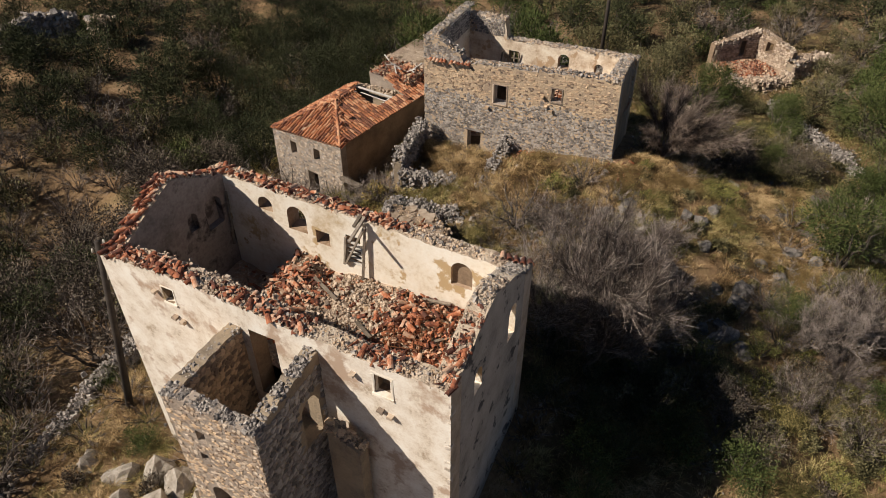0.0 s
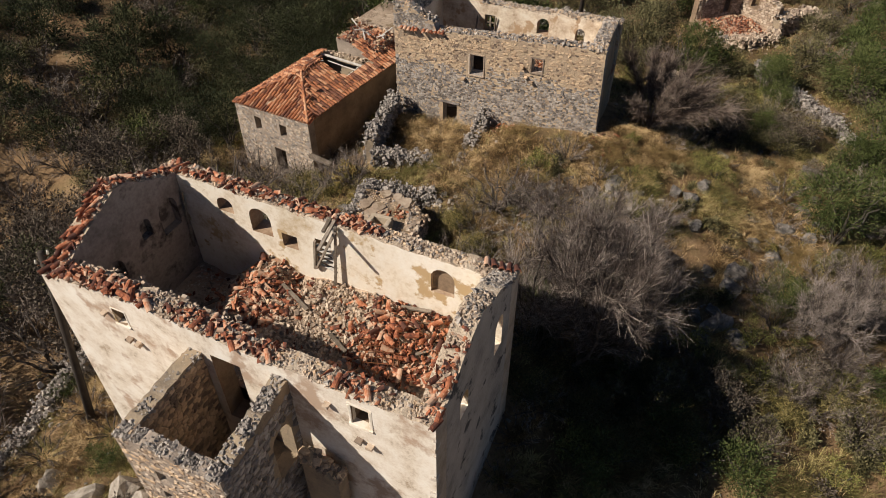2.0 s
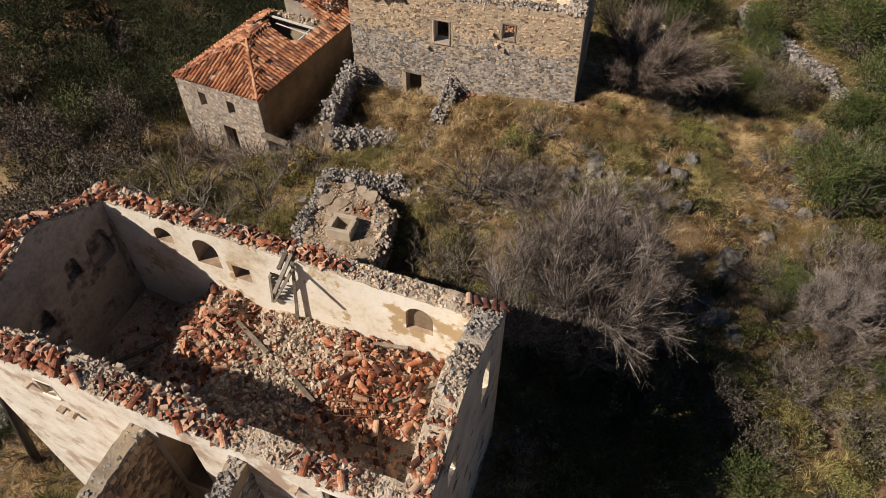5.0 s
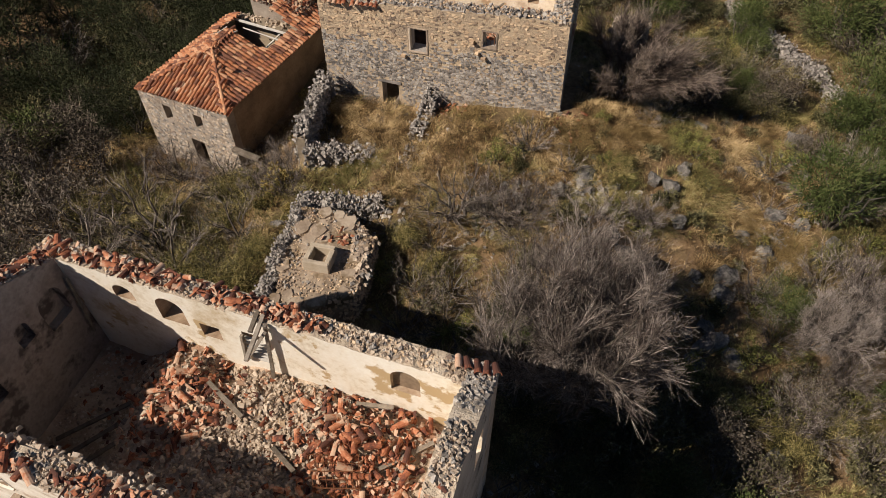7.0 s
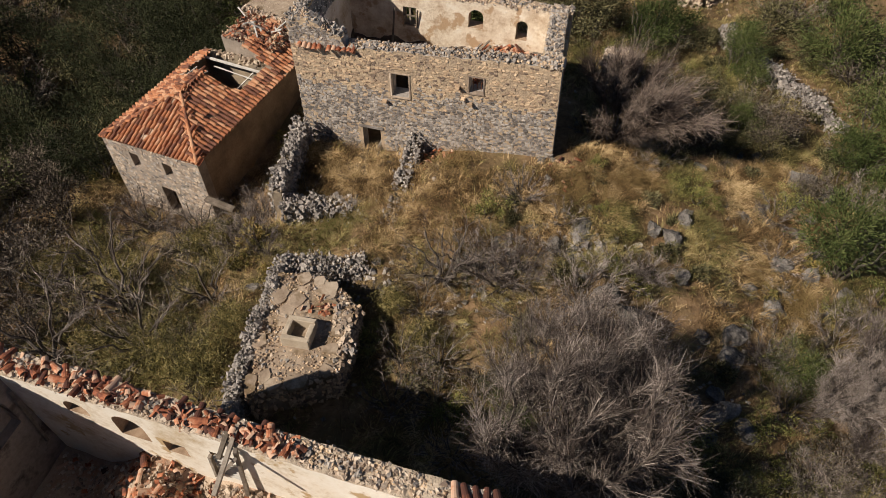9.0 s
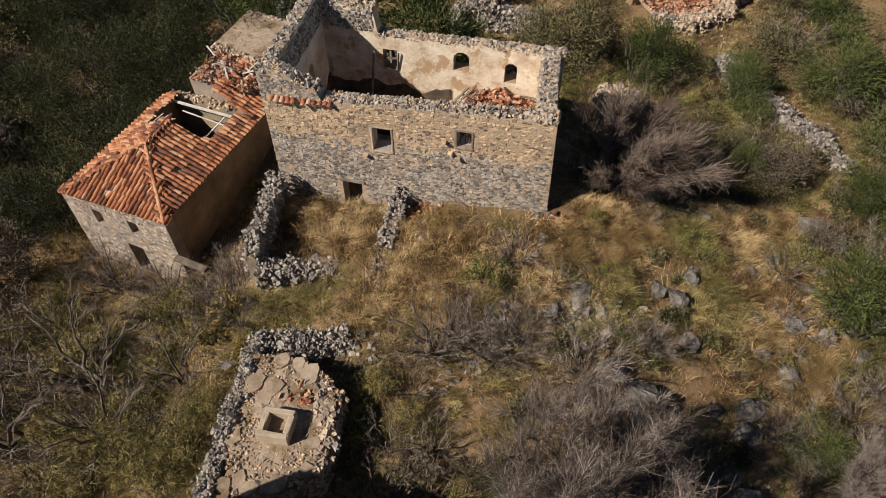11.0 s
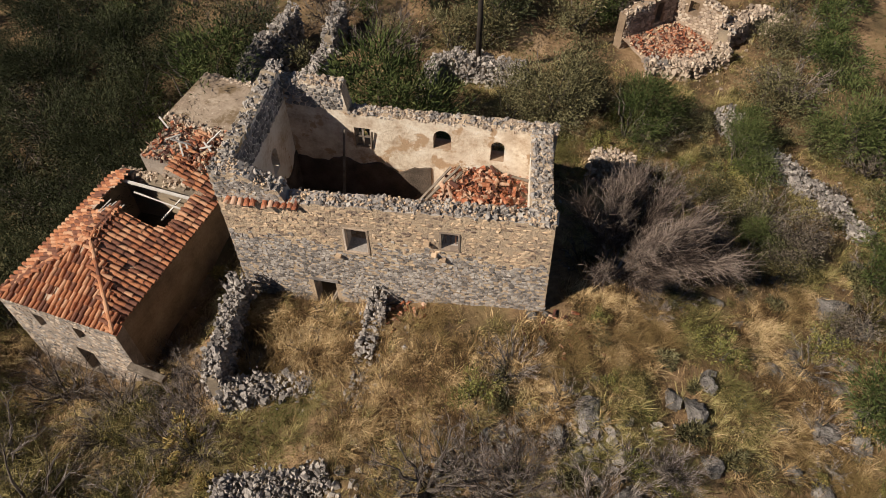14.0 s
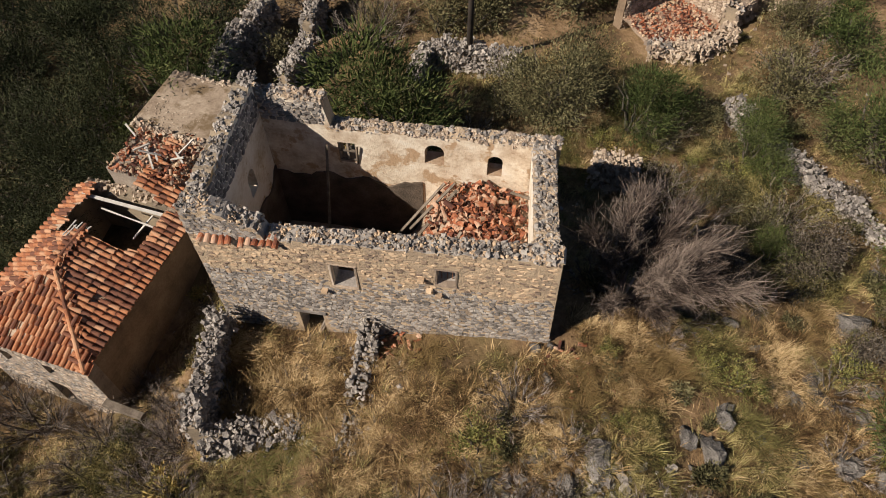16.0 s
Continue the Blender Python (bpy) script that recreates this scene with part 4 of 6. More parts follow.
ch = [outline_rect(1.55, 2.1, 0.1, 1.05), outline_rect(3.65, 4.2, 0.35, 1.2), outline_rect(2.9, 3.8, -2.6, -0.75)]
bad_c = in_holes(ch, 0.05)
c_f = link("wall", wall_mesh("wall", [(0, -5), (CX, -5), (CX, eave(CX)), (0, eave(0))], ch, 0, 0.5, MORTAR_PALE), cottage, "pale rubble gable end with two small windows")
clad(c_f, rubble_face(0, CX, -4.5, 2.2, lambda x, z: z < eave(x) - 0.02 and not bad_c(x, z), 0.19, 0.12, 0.008), 0, PALE, PALE_P, 150, -1, 0.018, other=(lambda x, z: rng.uniform() < 0.6, STONE, PALE_P))
# The east side's shade is put into its plaster colour.
c_e = link("wall", wall_mesh("wall", [(0.5, -4), (CY, -4), (CY, CE1), (0.5, CE1)], [], 0, 0.5, PLASTER_BROWN_SHADE), cottage, "side wall, its shade put into dark brown plaster", pose(CX, 0, 0, 0, 0, 90))
c_w = link("wall", wall_mesh("wall", [(0.5, -6), (CW, -6), (CW, CE0), (0.5, CE0)], [], 0, -0.5, MORTAR), cottage, m=pose(0, 0, 0, 0, 0, 90))
c_n = link("wall", wall_mesh("wall", ragged(0.3, CX - 0.3, lambda x: 1.5 + 0.1 * x, -5, wob=0.2), [], CW + 0.3, CW - 0.2, MORTAR), cottage)
crown(c_n, lambda u: (0.3 + 5.4 * u, CW + rng.uniform(-0.2, 0.3), 1.55 + 0.54 * u + rng.uniform(-0.1, 0.15)), 160, 20, (PALE, PALE_P), (0.06, 0.14))


def roof_c(x, y):
    k = min(x, CX - x, y) / (CX / 2)
    return eave(x) + ROOF_RISE * k


def tiled(x, y):
    """Where tiles still cover the cottage."""
    w = 0.35 * noise.noise((x * 1.3, y * 1.3, 4.0))
    if y < 4.7 + w:
        return True
    if x < 1.15 + w:
        return y < CW
    if x > 5.0 + w:
        return y < CY
    return x > 3.4 and 7.3 + w < y < CY


deck = Soup()
step = 0.2
for i in range(int(CX / step)):
    for j in range(int(CY / step) + 1):
        x, y = i * step, j * step
        if all(tiled(x + a, y + b) for a in (0, step) for b in (0, step)):
            q = [(x, y), (x + step, y), (x + step, y + step), (x, y + step)]
            v = [(a, b, roof_c(a, b) - 0.03) for a, b in q] + [(a, b, roof_c(a, b) - 0.09) for a, b in q]
            deck.add(v, [(0, 1, 2, 3), (7, 6, 5, 4), (0, 4, 5, 1), (1, 5, 6, 2), (2, 6, 7, 3), (3, 7, 4, 0)])
roof = link("roof", deck.mesh("roof", DEBRIS), cottage, "hipped roof of old barrel tiles with a large hole")
slope = math.atan2(ROOF_RISE, CX / 2)
COVER_V, COVER_F = barrel(0.43, 0.095, 0.078, seg=5)
PAN_V = COVER_V * (1, 1, -1)
PAN_F = [q[::-1] for q in COVER_F]
cover_mesh = [mesh_of("roof_tile", COVER_V * (1, s, 1), COVER_F, ROOF_TILE_P) for s in (0.97, 1.0, 1.04)]
spare = Soup()
made = 0
# each side: a start on the eave, the way along it and the way up
for sx, sy, ax, ay, ux, uy, length, first in ((0, 0, 1, 0, 0, 1, CX, True), (CX, 0, 0, 1, -1, 0, CY, True), (0, 0, 0, 1, 1, 0, CW, False)):
    turn_z = math.atan2(-ux, uy)
    n = int(length / 0.235)
    for i in range(n + 1):
        s = i * length / n
        d = -0.06
        while d < CX / 2 + 0.05:
            x, y = sx + ax * s + ux * d, sy + ay * s + uy * d
            x2, y2 = x + ux * 0.3, y + uy * 0.3
            side_d = min(s, length - s) if ay == 0 else s
            if d > side_d + 0.05:
                break
            if tiled(min(max(x2, 0), CX), max(y2, 0)) and rng.uniform() > 0.03:
                tip = slope + math.radians(rng.normal(-8.5, 2.6))
                zed = eave(x) + ROOF_RISE * d / (CX / 2) + 0.06 + rng.normal(0, 0.012)
                r = turn(0, 0, turn_z + rng.normal(0, 0.06)) @ turn(tip, 0, 0)
                if first and made < 330:
                    m = Matrix.Translation((x, y, zed)) @ Matrix(r).to_4x4()
                    link("roof_tile", cover_mesh[rng.integers(3)], roof, m=m)
                    made += 1
                else:
                    spare.add(COVER_V @ r.T + (x, y, zed), COVER_F)
                spare.add(PAN_V @ r.T + (x + ax * 0.118, y + ay * 0.118, zed + 0.005), PAN_F)
            d += 0.33
for x0 in (0, CX):
    # hip and ridge tiles bedded in mortar
    for i in range(11):
        k = i / 11
        a = Vector((x0 + (CX / 2 - x0) * k, CX / 2 * k, 0))
        a.z = roof_c(a.x, a.y) + 0.06
        r = turn(0, 0, math.atan2(-(CX / 2 - x0), CX / 2)) @ turn(slope * 0.72, 0, 0)
        spare.add(COVER_V * 1.15 @ r.T + np.array(a), COVER_F)
for i in range(5):
    spare.add(COVER_V * 1.15 + (CX / 2, CX / 2 + 0.37 * i, roof_c(CX / 2, 4) + 0.06), COVER_F)
link("tiling", spare.mesh("tiling", ROOF_TILE), roof)["kind"] = "stuff"
for a, b, w in (((0.85, 6.93, 2.0), (4.85, 7.08, 2.05), 0.12), ((2.0, 6.6, 1.9), (4.7, 6.4, 2.05), 0.06), ((3.7, 6.0, 1.3), (4.3, 6.95, 1.98), 0.07), ((1.2, 5.6, 1.7), (2.0, 5.2, 2.2), 0.05)):
    plank(cottage, a, b, w, w * 0.7, WHITEWOOD, "rafter")
for i in range(6):
    plank(cottage, (2.3 + 0.12 * i, 4.4, roof_c(2.6, 4) + 0.05), (2.2 + 0.15 * i, 5.0 + rng.uniform(0, 0.4), roof_c(2.6, 4) - 0.1), 0.05, 0.03, WHITEWOOD, "lath")
# broken masonry at its far end
stub = thing("ruined_wall", C_AT, "tumbled pale rubble wall with broken roof timbers", "wall")
link("masonry", mesh_of("masonry", *box(1.8, 4.9, CW + 0.35, CW + 3.0, -4.0, 2.75, 0.15), MORTAR_PALE), stub)
crown(stub, lambda u: (1.7 + 3.3 * u, CW + rng.uniform(0.3, 3.1), 2.75 + rng.uniform(-0.15, 0.3)), 800, 60, (OCHRE, PALE_P), (0.03, 0.09))
scatter_shards(stub, 320, lambda: (rng.uniform(1.7, 5), CW + rng.uniform(0.2, 3.0), rng.uniform(2.8, 3.1)), 40)
for i in range(9):
    x, y = rng.uniform(2.0, 4.5), CW + rng.uniform(0.3, 2.2)
    plank(stub, (x, y, 3.1), (x + rng.uniform(-0.9, 0.9), y + rng.uniform(-0.9, 0.9), rng.uniform(3.2, 3.7)), 0.07, 0.05, WHITEWOOD, "lath")
block(cottage, "lintel_beam", CX + 0.0, CX + 1.7, -0.35, -0.05, -0.1, 0.1, WOOD)

# flat concrete roof behind the cottage
shed = thing("flat_roofed_shed", pose(-2.0, 48.4, 0, 0, 0, -36), "low stone shed with a flat earth-covered concrete roof", "shed")
link("walls", mesh_of("walls", *box(-1.9, 2.2, -0.9, 2.6, -4, 2.85, 0.05), MORTAR), shed)
link("roof_slab", mesh_of("roof_slab", *box(-2.0, 2.3, -1.0, 2.7, 2.85, 3.02, 0.1), CONCRETE), shed)
crown(shed, lambda u: (-1.9 + 4.1 * u, rng.uniform(-0.9, 2.6), 3.03), 900, 20, (PALE, PALE_P), (0.01, 0.035))
crown(shed, lambda u: (-1.9 + 4.1 * u, rng.choice([-0.9, 2.6]) + rng.normal(0, 0.08), 3.08), 260, 20, (PALE, PALE_P), (0.04, 0.12))

# ---- dry stone walls and the cistern ----
def dry_wall(path, width, height, label, big=0.075, singles=40, top=None, mats=None):
    """A wall of piled field stones along a path of (x, y, top z)."""
    mats = mats or (STONE, STONE_P)
    ob = thing("dry_stone_wall", Matrix.Identity(4), label, "stone wall", "dry stone walls")
    soup, pieces = Soup(), 0
    for (xa, ya, za), (xb, yb, zb) in zip(path, path[1:]):
        length = math.hypot(xb - xa, yb - ya)
        ux, uy = (xb - xa) / length, (yb - ya) / length
        s = 0.0
        while s < length:
            k = s / length
            x, y, zt = xa + (xb - xa) * k, ya + (yb - ya) * k, za + (zb - za) * k
            zt += 0.3 * noise.noise((x * 1.1, y * 1.1, 7.0)) + 0.2 * noise.noise((x * 2.6, y * 2.6, 7.0))
            zg = ground_z(x, y) - 0.1
            zg = max(zg, zt - height)
            n = max(1, int((zt - zg) / (big * 1.0)))
            for j in range(n + 1):
                z = zg + (zt - zg) * j / n
                w = width * (1 - 0.3 * j / n)
                for side in np.linspace(-w / 2, w / 2, max(2, int(w / (big * 1.3)))):
                    if j < n and abs(side) < w / 2 - 0.05:
                        continue
                    px, py = x - uy * side + rng.normal(0, 0.06), y + ux * side + rng.normal(0, 0.06)
                    v = lump(big * rng.choice([0.45, 0.7, 1.0, 1.25, 1.7], p=[0.3, 0.32, 0.22, 0.12, 0.04]))
                    if j >= n - 1 and pieces < singles and rng.uniform() < 0.4:
                        link("stone", mesh_of("stone", v, ICO_F, mats[1]), ob, m=Matrix.Translation((px, py, z)))
                        pieces += 1
                    else:
                        soup.add(v + (px, py, z), ICO_F)
            for k in range(5):
                off = rng.normal(0, width * 0.35)
                v = lump(big * rng.uniform(0.3, 0.8))
                soup.add(v + (x - uy * off, y + ux * off, zt + 0.02 - 0.5 * max(0, abs(off) - width / 2)), ICO_F)
            if rng.uniform() < 0.8:
                off = rng.normal(0, width * 1.1)
                px, py = x - uy * off, y + ux * off
                if abs(off) > width * 0.5:
                    soup.add(lump(big * rng.uniform(0.5, 1.1)) + (px, py, ground_z(px, py) + 0.03), ICO_F)
            s += big * 1.2
    link("stonework", soup.mesh("stonework", mats[0]), ob)["kind"] = "stuff"
    # packed earth and small stones that fill the core
    core = Soup()
    for (xa, ya, za), (xb, yb, zb) in zip(path, path[1:]):
        length = math.hypot(xb - xa, yb - ya)
        ux, uy = (xb - xa) / length * width * 0.36, (yb - ya) / length * width * 0.36
        v = [(x + sx * -uy, y + sx * ux, z) for x, y, zt in ((xa, ya, za), (xb, yb, zb)) for sx in (-1, 1) for z in (ground_z(x, y) - 0.4, zt - 0.35)]
        core.add(v, [(0, 1, 3, 2), (4, 6, 7, 5), (0, 4, 5, 1), (2, 3, 7, 6), (1, 5, 7, 3)])
    link("core", core.mesh("core", MORTAR), ob)
    return ob


dry_wall([(-1.2, 37.7, 3.9), (-1.95, 35.9, 3.8), (-2.6, 33.9, 3.7)], 0.6, 2.2, "tall grey dry stone yard wall running from the house corner", 0.1, 80)
dry_wall([(-2.4, 33.7, 3.0), (-1.0, 33.7, 2.8), (0.4, 33.4, 2.65), (1.2, 33.1, 2.5)], 1.0, 1.3, "collapsed low grey stone wall closing the yard", 0.1, 60)
dry_wall([(3.75, 36.0, 4.0), (3.45, 35.3, 3.7), (3.1, 34.5, 3.25), (2.75, 33.7, 3.2), (2.4, 33.0, 2.9), (1.8, 31.6, 2.75)], 0.6, 1.0, "broken grey stone wall with large slabs in the grass", 0.12, 60)
dry_wall([(22.7, 43.6, 2.2), (22.8, 41.8, 2.2), (23.3, 40.2, 2.1), (23.7, 38.6, 2.1), (24.3, 36.6, 2.0), (24.6, 34.5, 1.9)], 1.0, 1.0, "long pale terrace wall of field stones among scrub", 0.1)
dry_wall([(8.6, 49.4, 1.9), (9.6, 51.0, 2.2), (10.2, 51.3, 2.4), (11.2, 51.0, 2.4), (12.6, 50.3, 2.3), (14.2, 49.3, 2.0)], 0.7, 1.5, "ruined grey stone wall with a gap behind the house", 0.1)
dry_wall([(3.0, 57.6, 2.4), (1.5, 55.8, 2.3), (0.1, 53.9, 2.2), (-0.5, 52.4, 1.8)], 0.8, 2.2, "ruined stone wall climbing through trees", 0.11)
dry_wall([(4.3, 53.6, 2.3), (3.4, 52.4, 2.1), (2.7, 51.6, 1.9)], 0.7, 1.8, "short broken stone wall beside dark trees", 0.11, 10)
dry_wall([(5.6, 57.6, 2.4), (5.2, 56.4, 2.2), (4.5, 55.3, 2.0)], 0.7, 1.6, "short broken stone wall in dry grass", 0.11, 10)
dry_wall([(-14.3, 23.6, 0.7), (-15.5, 21.2, 0.4), (-16.1, 18.9, 0.2), (-17.1, 15.8, 0.0), (-18.2, 12.5, -0.2)], 0.7, 1.2, "grey dry stone field wall beside bare trees", 0.11)
dry_wall([(14.6, 41.4, 3.0), (15.4, 40.9, 3.3), (16.2, 40.5, 2.9)], 0.8, 1.8, "short pale stump of a stone wall", 0.12, 12, mats=(PALE, STONE_P))
dry_wall([(-38, 58, 1.2), (-36, 61, 1.4), (-33, 62.5, 1.0)], 0.8, 2.0, "distant ruined stone wall on the wooded slope", 0.25, 6)
dry_wall([(-31.5, 62.0, 0.8), (-29.5, 61.0, 1.0)], 1.0, 1.6, "distant heap of ruined masonry on the slope", 0.25, 6, mats=(PALE, STONE_P))

cistern = thing("cistern", Matrix.Identity(4), "old stone cistern with a cracked mortar roof", "cistern")
cx = [(-2.5, 29.1), (-0.75, 28.5), (0.25, 27.05), (-0.1, 25.9), (-0.75, 24.4), (-3.75, 24.15), (-3.3, 26.2)]
bm = bmesh.new()
ring = []
for i in range(len(cx)):
    (xa, ya), (xb, yb) = cx[i], cx[(i + 1) % len(cx)]
    for k in range(6):
        t = k / 6
        ring.append((xa + (xb - xa) * t + rng.normal(0, 0.04), ya + (yb - ya) * t + rng.normal(0, 0.04)))
top = [bm.verts.new((x, y, 3.92 + rng.normal(0, 0.03))) for x, y in ring]
low = [bm.verts.new((x, y, 1.2)) for x, y in ring]
mid = bm.verts.new((-1.8, 26.4, 4.02))
for i in range(len(ring)):
    j = (i + 1) % len(ring)
    bm.faces.new((top[j], top[i], mid))
    bm.faces.new((top[i], top[j], low[j], low[i]))
bmesh.ops.recalc_face_normals(bm, faces=bm.faces)
me = bpy.data.meshes.new("body")
bm.to_mesh(me)
bm.free()
me.materials.append(CONCRETE)
link("body", me, cistern)


def in_poly(x, y, poly):
    hit = False
    for i in range(len(poly)):
        (xa, ya), (xb, yb) = poly[i - 1], poly[i]
        if (ya > y) != (yb > y) and x < (xb - xa) * (y - ya) / (yb - ya) + xa:
            hit = not hit
    return hit


def cis_spot(u):
    while True:
        x, y = rng.uniform(-4.1, 0.6), rng.uniform(23.3, 29)
        if in_poly(x, y, cx):
            return (x, y, 3.97)


crown(cistern, cis_spot, 1500, 60, (OCHRE, PALE_P), (0.015, 0.055))
crown(cistern, cis_spot, 90, 40, (STONE, STONE_P), (0.03, 0.09))
crown(cistern, lambda u: (rng.normal(-0.35, 0.2), rng.normal(26.2, 0.6), 4.0), 130, 30, (PALE, STONE_P), (0.05, 0.14))
rim = Soup()
for i in range(2600):
    k = rng.integers(len(ring))
    (xa, ya), (xb, yb) = ring[k - 1], ring[k]
    t = rng.uniform()
    rim.add(lump(rng.uniform(0.04, 0.11)) + (xa + (xb - xa) * t, ya + (yb - ya) * t, rng.uniform(1.6, 3.95)), ICO_F)
link("side_masonry", rim.mesh("side_masonry", OCHRE), cistern)["kind"] = "stuff"
# mortared slabs still lying on the roof
for i in range(26):
    x, y, z = cis_spot(0)
    v = np.array([(math.cos(a) * rng.uniform(0.2, 0.42), math.sin(a) * rng.uniform(0.2, 0.42), 0) for a in np.linspace(0, 6.28, 8)[:-1]])
    n = len(v)
    v = np.concatenate([v + (x, y, 3.9), v * 0.9 + (x, y, 4.0 + rng.uniform(0, 0.04))])
    link("slab", mesh_of("slab", v, [tuple(range(n, 2 * n))] + [(k, (k + 1) % n, n + (k + 1) % n, n + k) for k in range(n)], CONCRETE), cistern)
scatter_shards(cistern, 16, lambda: (rng.normal(-1.0, 0.3), rng.normal(27.1, 0.2), 4.06), 16)
dry_wall([(-2.35, 30.1, 3.9), (-2.8, 28.5, 4.05), (-3.6, 26.4, 4.05), (-4.3, 24.2, 4.0), (-4.5, 22.9, 3.9)], 0.42, 2.0, "grey rubble parapet along the cistern", 0.085, 80)
dry_wall([(-2.3, 29.8, 3.7), (-0.9, 29.7, 3.5), (0.8, 29.7, 3.2)], 0.9, 1.2, "low tumbled grey stone wall at the cistern's end", 0.085, 60)
well = thing("well_head", pose(-1.86, 26.15, 3.95, 0, 0, -22), "square concrete well head, a dark plate standing in for its shaft", "well")
for x0, x1, y0, y1 in ((-0.5, 0.5, -0.5, -0.31), (-0.5, 0.5, 0.31, 0.5), (-0.5, -0.31, -0.31, 0.31), (0.31, 0.5, -0.31, 0.31)):
    block(well, "curb", x0, x1, y0, y1, -0.05, 0.5, CURB, 0.02)
# A flat plate: the darkness down the shaft put into its colour.
link("shaft", mesh_of("shaft", *box(-0.31, 0.31, -0.31, 0.31, -0.04, 0.0), POLE), well)

# ---- the small ruin on the far slope ----
R_AT = pose(20.8, 51.6, 0, 0, 0, 15)
ruin = thing("ruined_house", R_AT, "small roofless stone ruin with reddish debris on the floor", "house")


def ruin_face(wall, length, top, hole):
    bad = in_holes([hole], 0.03)
    for y, s in ((0, -1), (0.55, 1)):
        clad(wall, rubble_face(0, length, 0, 3.6, lambda x, z: z < top(x) and not bad(x, z), 0.26, 0.16, 0.012), y, PALE, PALE_P, 20, s, 0.04)


for wall_at, length, top, hole in (
        (pose(0, 0, 0, 0, 0, 0), 3.8, lambda x: 2.6 + 0.2 * x, outline_rect(2.3, 2.75, 1.5, 2.7)),
        (pose(3.8, 0, 0, 0, 0, -68), 3.0, lambda x: 3.4 - 0.28 * x, outline_rect(0.75, 1.3, 2.0, 2.75))):
    w = link("wall", wall_mesh("wall", ragged(0, length, top, -1.5, wob=0.12), [hole], 0, 0.55, PLASTER_BROWN_SHADE), ruin, m=wall_at)
    ruin_face(w, length, top, hole)
    crown(w, lambda u: (length * u, rng.uniform(0, 0.55), top(length * u) + rng.uniform(-0.05, 0.08)), 170, 20, (PALE, PALE_P), (0.05, 0.14))
rh = mound("rubble_heap", R_AT, 0.0, 4.6, -3.4, 0.0, lambda x, y: 1.2 + 0.15 * y + 0.2 * noise.noise((x, y, 6.0)) - 0.9 * max(0, -y - 2.6), "heap of red tile debris on the floor of the small ruin", 0.3)
scatter_shards(rh, 520, lambda: (lambda x, y: (x, y, 1.25 + 0.15 * y + 0.2 * noise.noise((x, y, 6.0))))(rng.uniform(0.2, 4.3), rng.uniform(-2.9, -0.1)), 60)
crown(rh, lambda u: (lambda y: (0.2 + 4.2 * u, y, 1.22 + 0.15 * y))(rng.uniform(-3.0, -0.1)), 260, 30, (OCHRE, OCHRE_P), (0.03, 0.1))
dry_wall([(26.2, 50.0, 2.1), (27.6, 50.6, 2.2), (29.2, 51.0, 2.2), (30.2, 49.8, 1.7)], 1.0, 1.8, "tumbled pale stone wall beside the small ruin", 0.13, 20, mats=(PALE, STONE_P))
dry_wall([(21.4, 49.4, 1.1), (23.6, 48.4, 1.2), (25.9, 49.0, 1.4)], 1.0, 1.2, "low pale rubble terrace in front of the small ruin", 0.13, 20, mats=(PALE, STONE_P))


# ---- poles ----
def power_pole(x, y, h, arm, lean=0.0):
    z = ground_z(x, y)
    ob = thing("utility_pole", pose(x, y, z, -lean, lean * 0.75, 0), "dark tarred wooden utility pole", "utility pole", "utility poles")
    link("shaft", mesh_of("shaft", *swept([(0, 0, -0.5), (0.02, 0, h * 0.5), (0, 0.02, h)], 0.17, 0.11, 9), POLE, True), ob)
    if arm:
        for k, s in ((0.12, 1), (0.55, -1), (0.75, 1)):
            link("bracket", mesh_of("bracket", *swept([(0, 0, h - k), (0.2 * s, 0, h - k), (0.24 * s, 0, h - k + 0.1)], 0.02, 0.02, 5), RUST), ob)
            link("insulator", mesh_of("insulator", *swept([(0.24 * s, 0, h - k + 0.08), (0.24 * s, 0, h - k + 0.15), (0.24 * s, 0, h - k + 0.22)], 0.05, 0.035, 8), WHITEWOOD, True), ob, "pale ceramic insulator")
        link("cable", mesh_of("cable", *swept([(0.1, 0, h - 0.6), (0.13, 0.02, h - 1.1), (0.12, 0, h - 1.7)], 0.025, 0.02, 5), WHITEWOOD), ob)
    return ob


power_pole(-13.45, 19.15, 8.5, True, 7.0)
power_pole(11.9, 50.5, 8.5, False)


# ---- rocks ----
def rock_mesh(seed, fine=2):
    r = np.random.default_rng(seed)
    bm = bmesh.new()
    bmesh.ops.create_icosphere(bm, subdivisions=fine, radius=1.0)
    v = np.array([p.co[:] for p in bm.verts])
    for _ in range(26):
        d = r.normal(size=3)
        d /= np.linalg.norm(d)
        v -= np.outer(np.maximum(v @ d - r.uniform(0.5, 0.78), 0), d)
    v *= (1.1, r.uniform(0.6, 0.9), r.uniform(0.65, 1.05))
    for p, q in zip(bm.verts, v):
        q = Vector(q)
        p.co = q * (1 + 0.3 * noise.noise(q * 1.7 + Vector((seed, 0, 0))) + 0.14 * noise.noise(q * 3.7 + Vector((0, seed, 0)))) + Vector((0.05 * noise.noise(q * 5), 0.05 * noise.noise(q * 6), 0.1 * noise.noise(q * 4.3)))
    me = bpy.data.meshes.new("rock")
    bm.to_mesh(me)
    bm.free()
    me.materials.append(ROCK)
    return me


ROCKS = [rock_mesh(s) for s in range(8)]
BOULDERS = [rock_mesh(40 + s, 3) for s in range(6)]


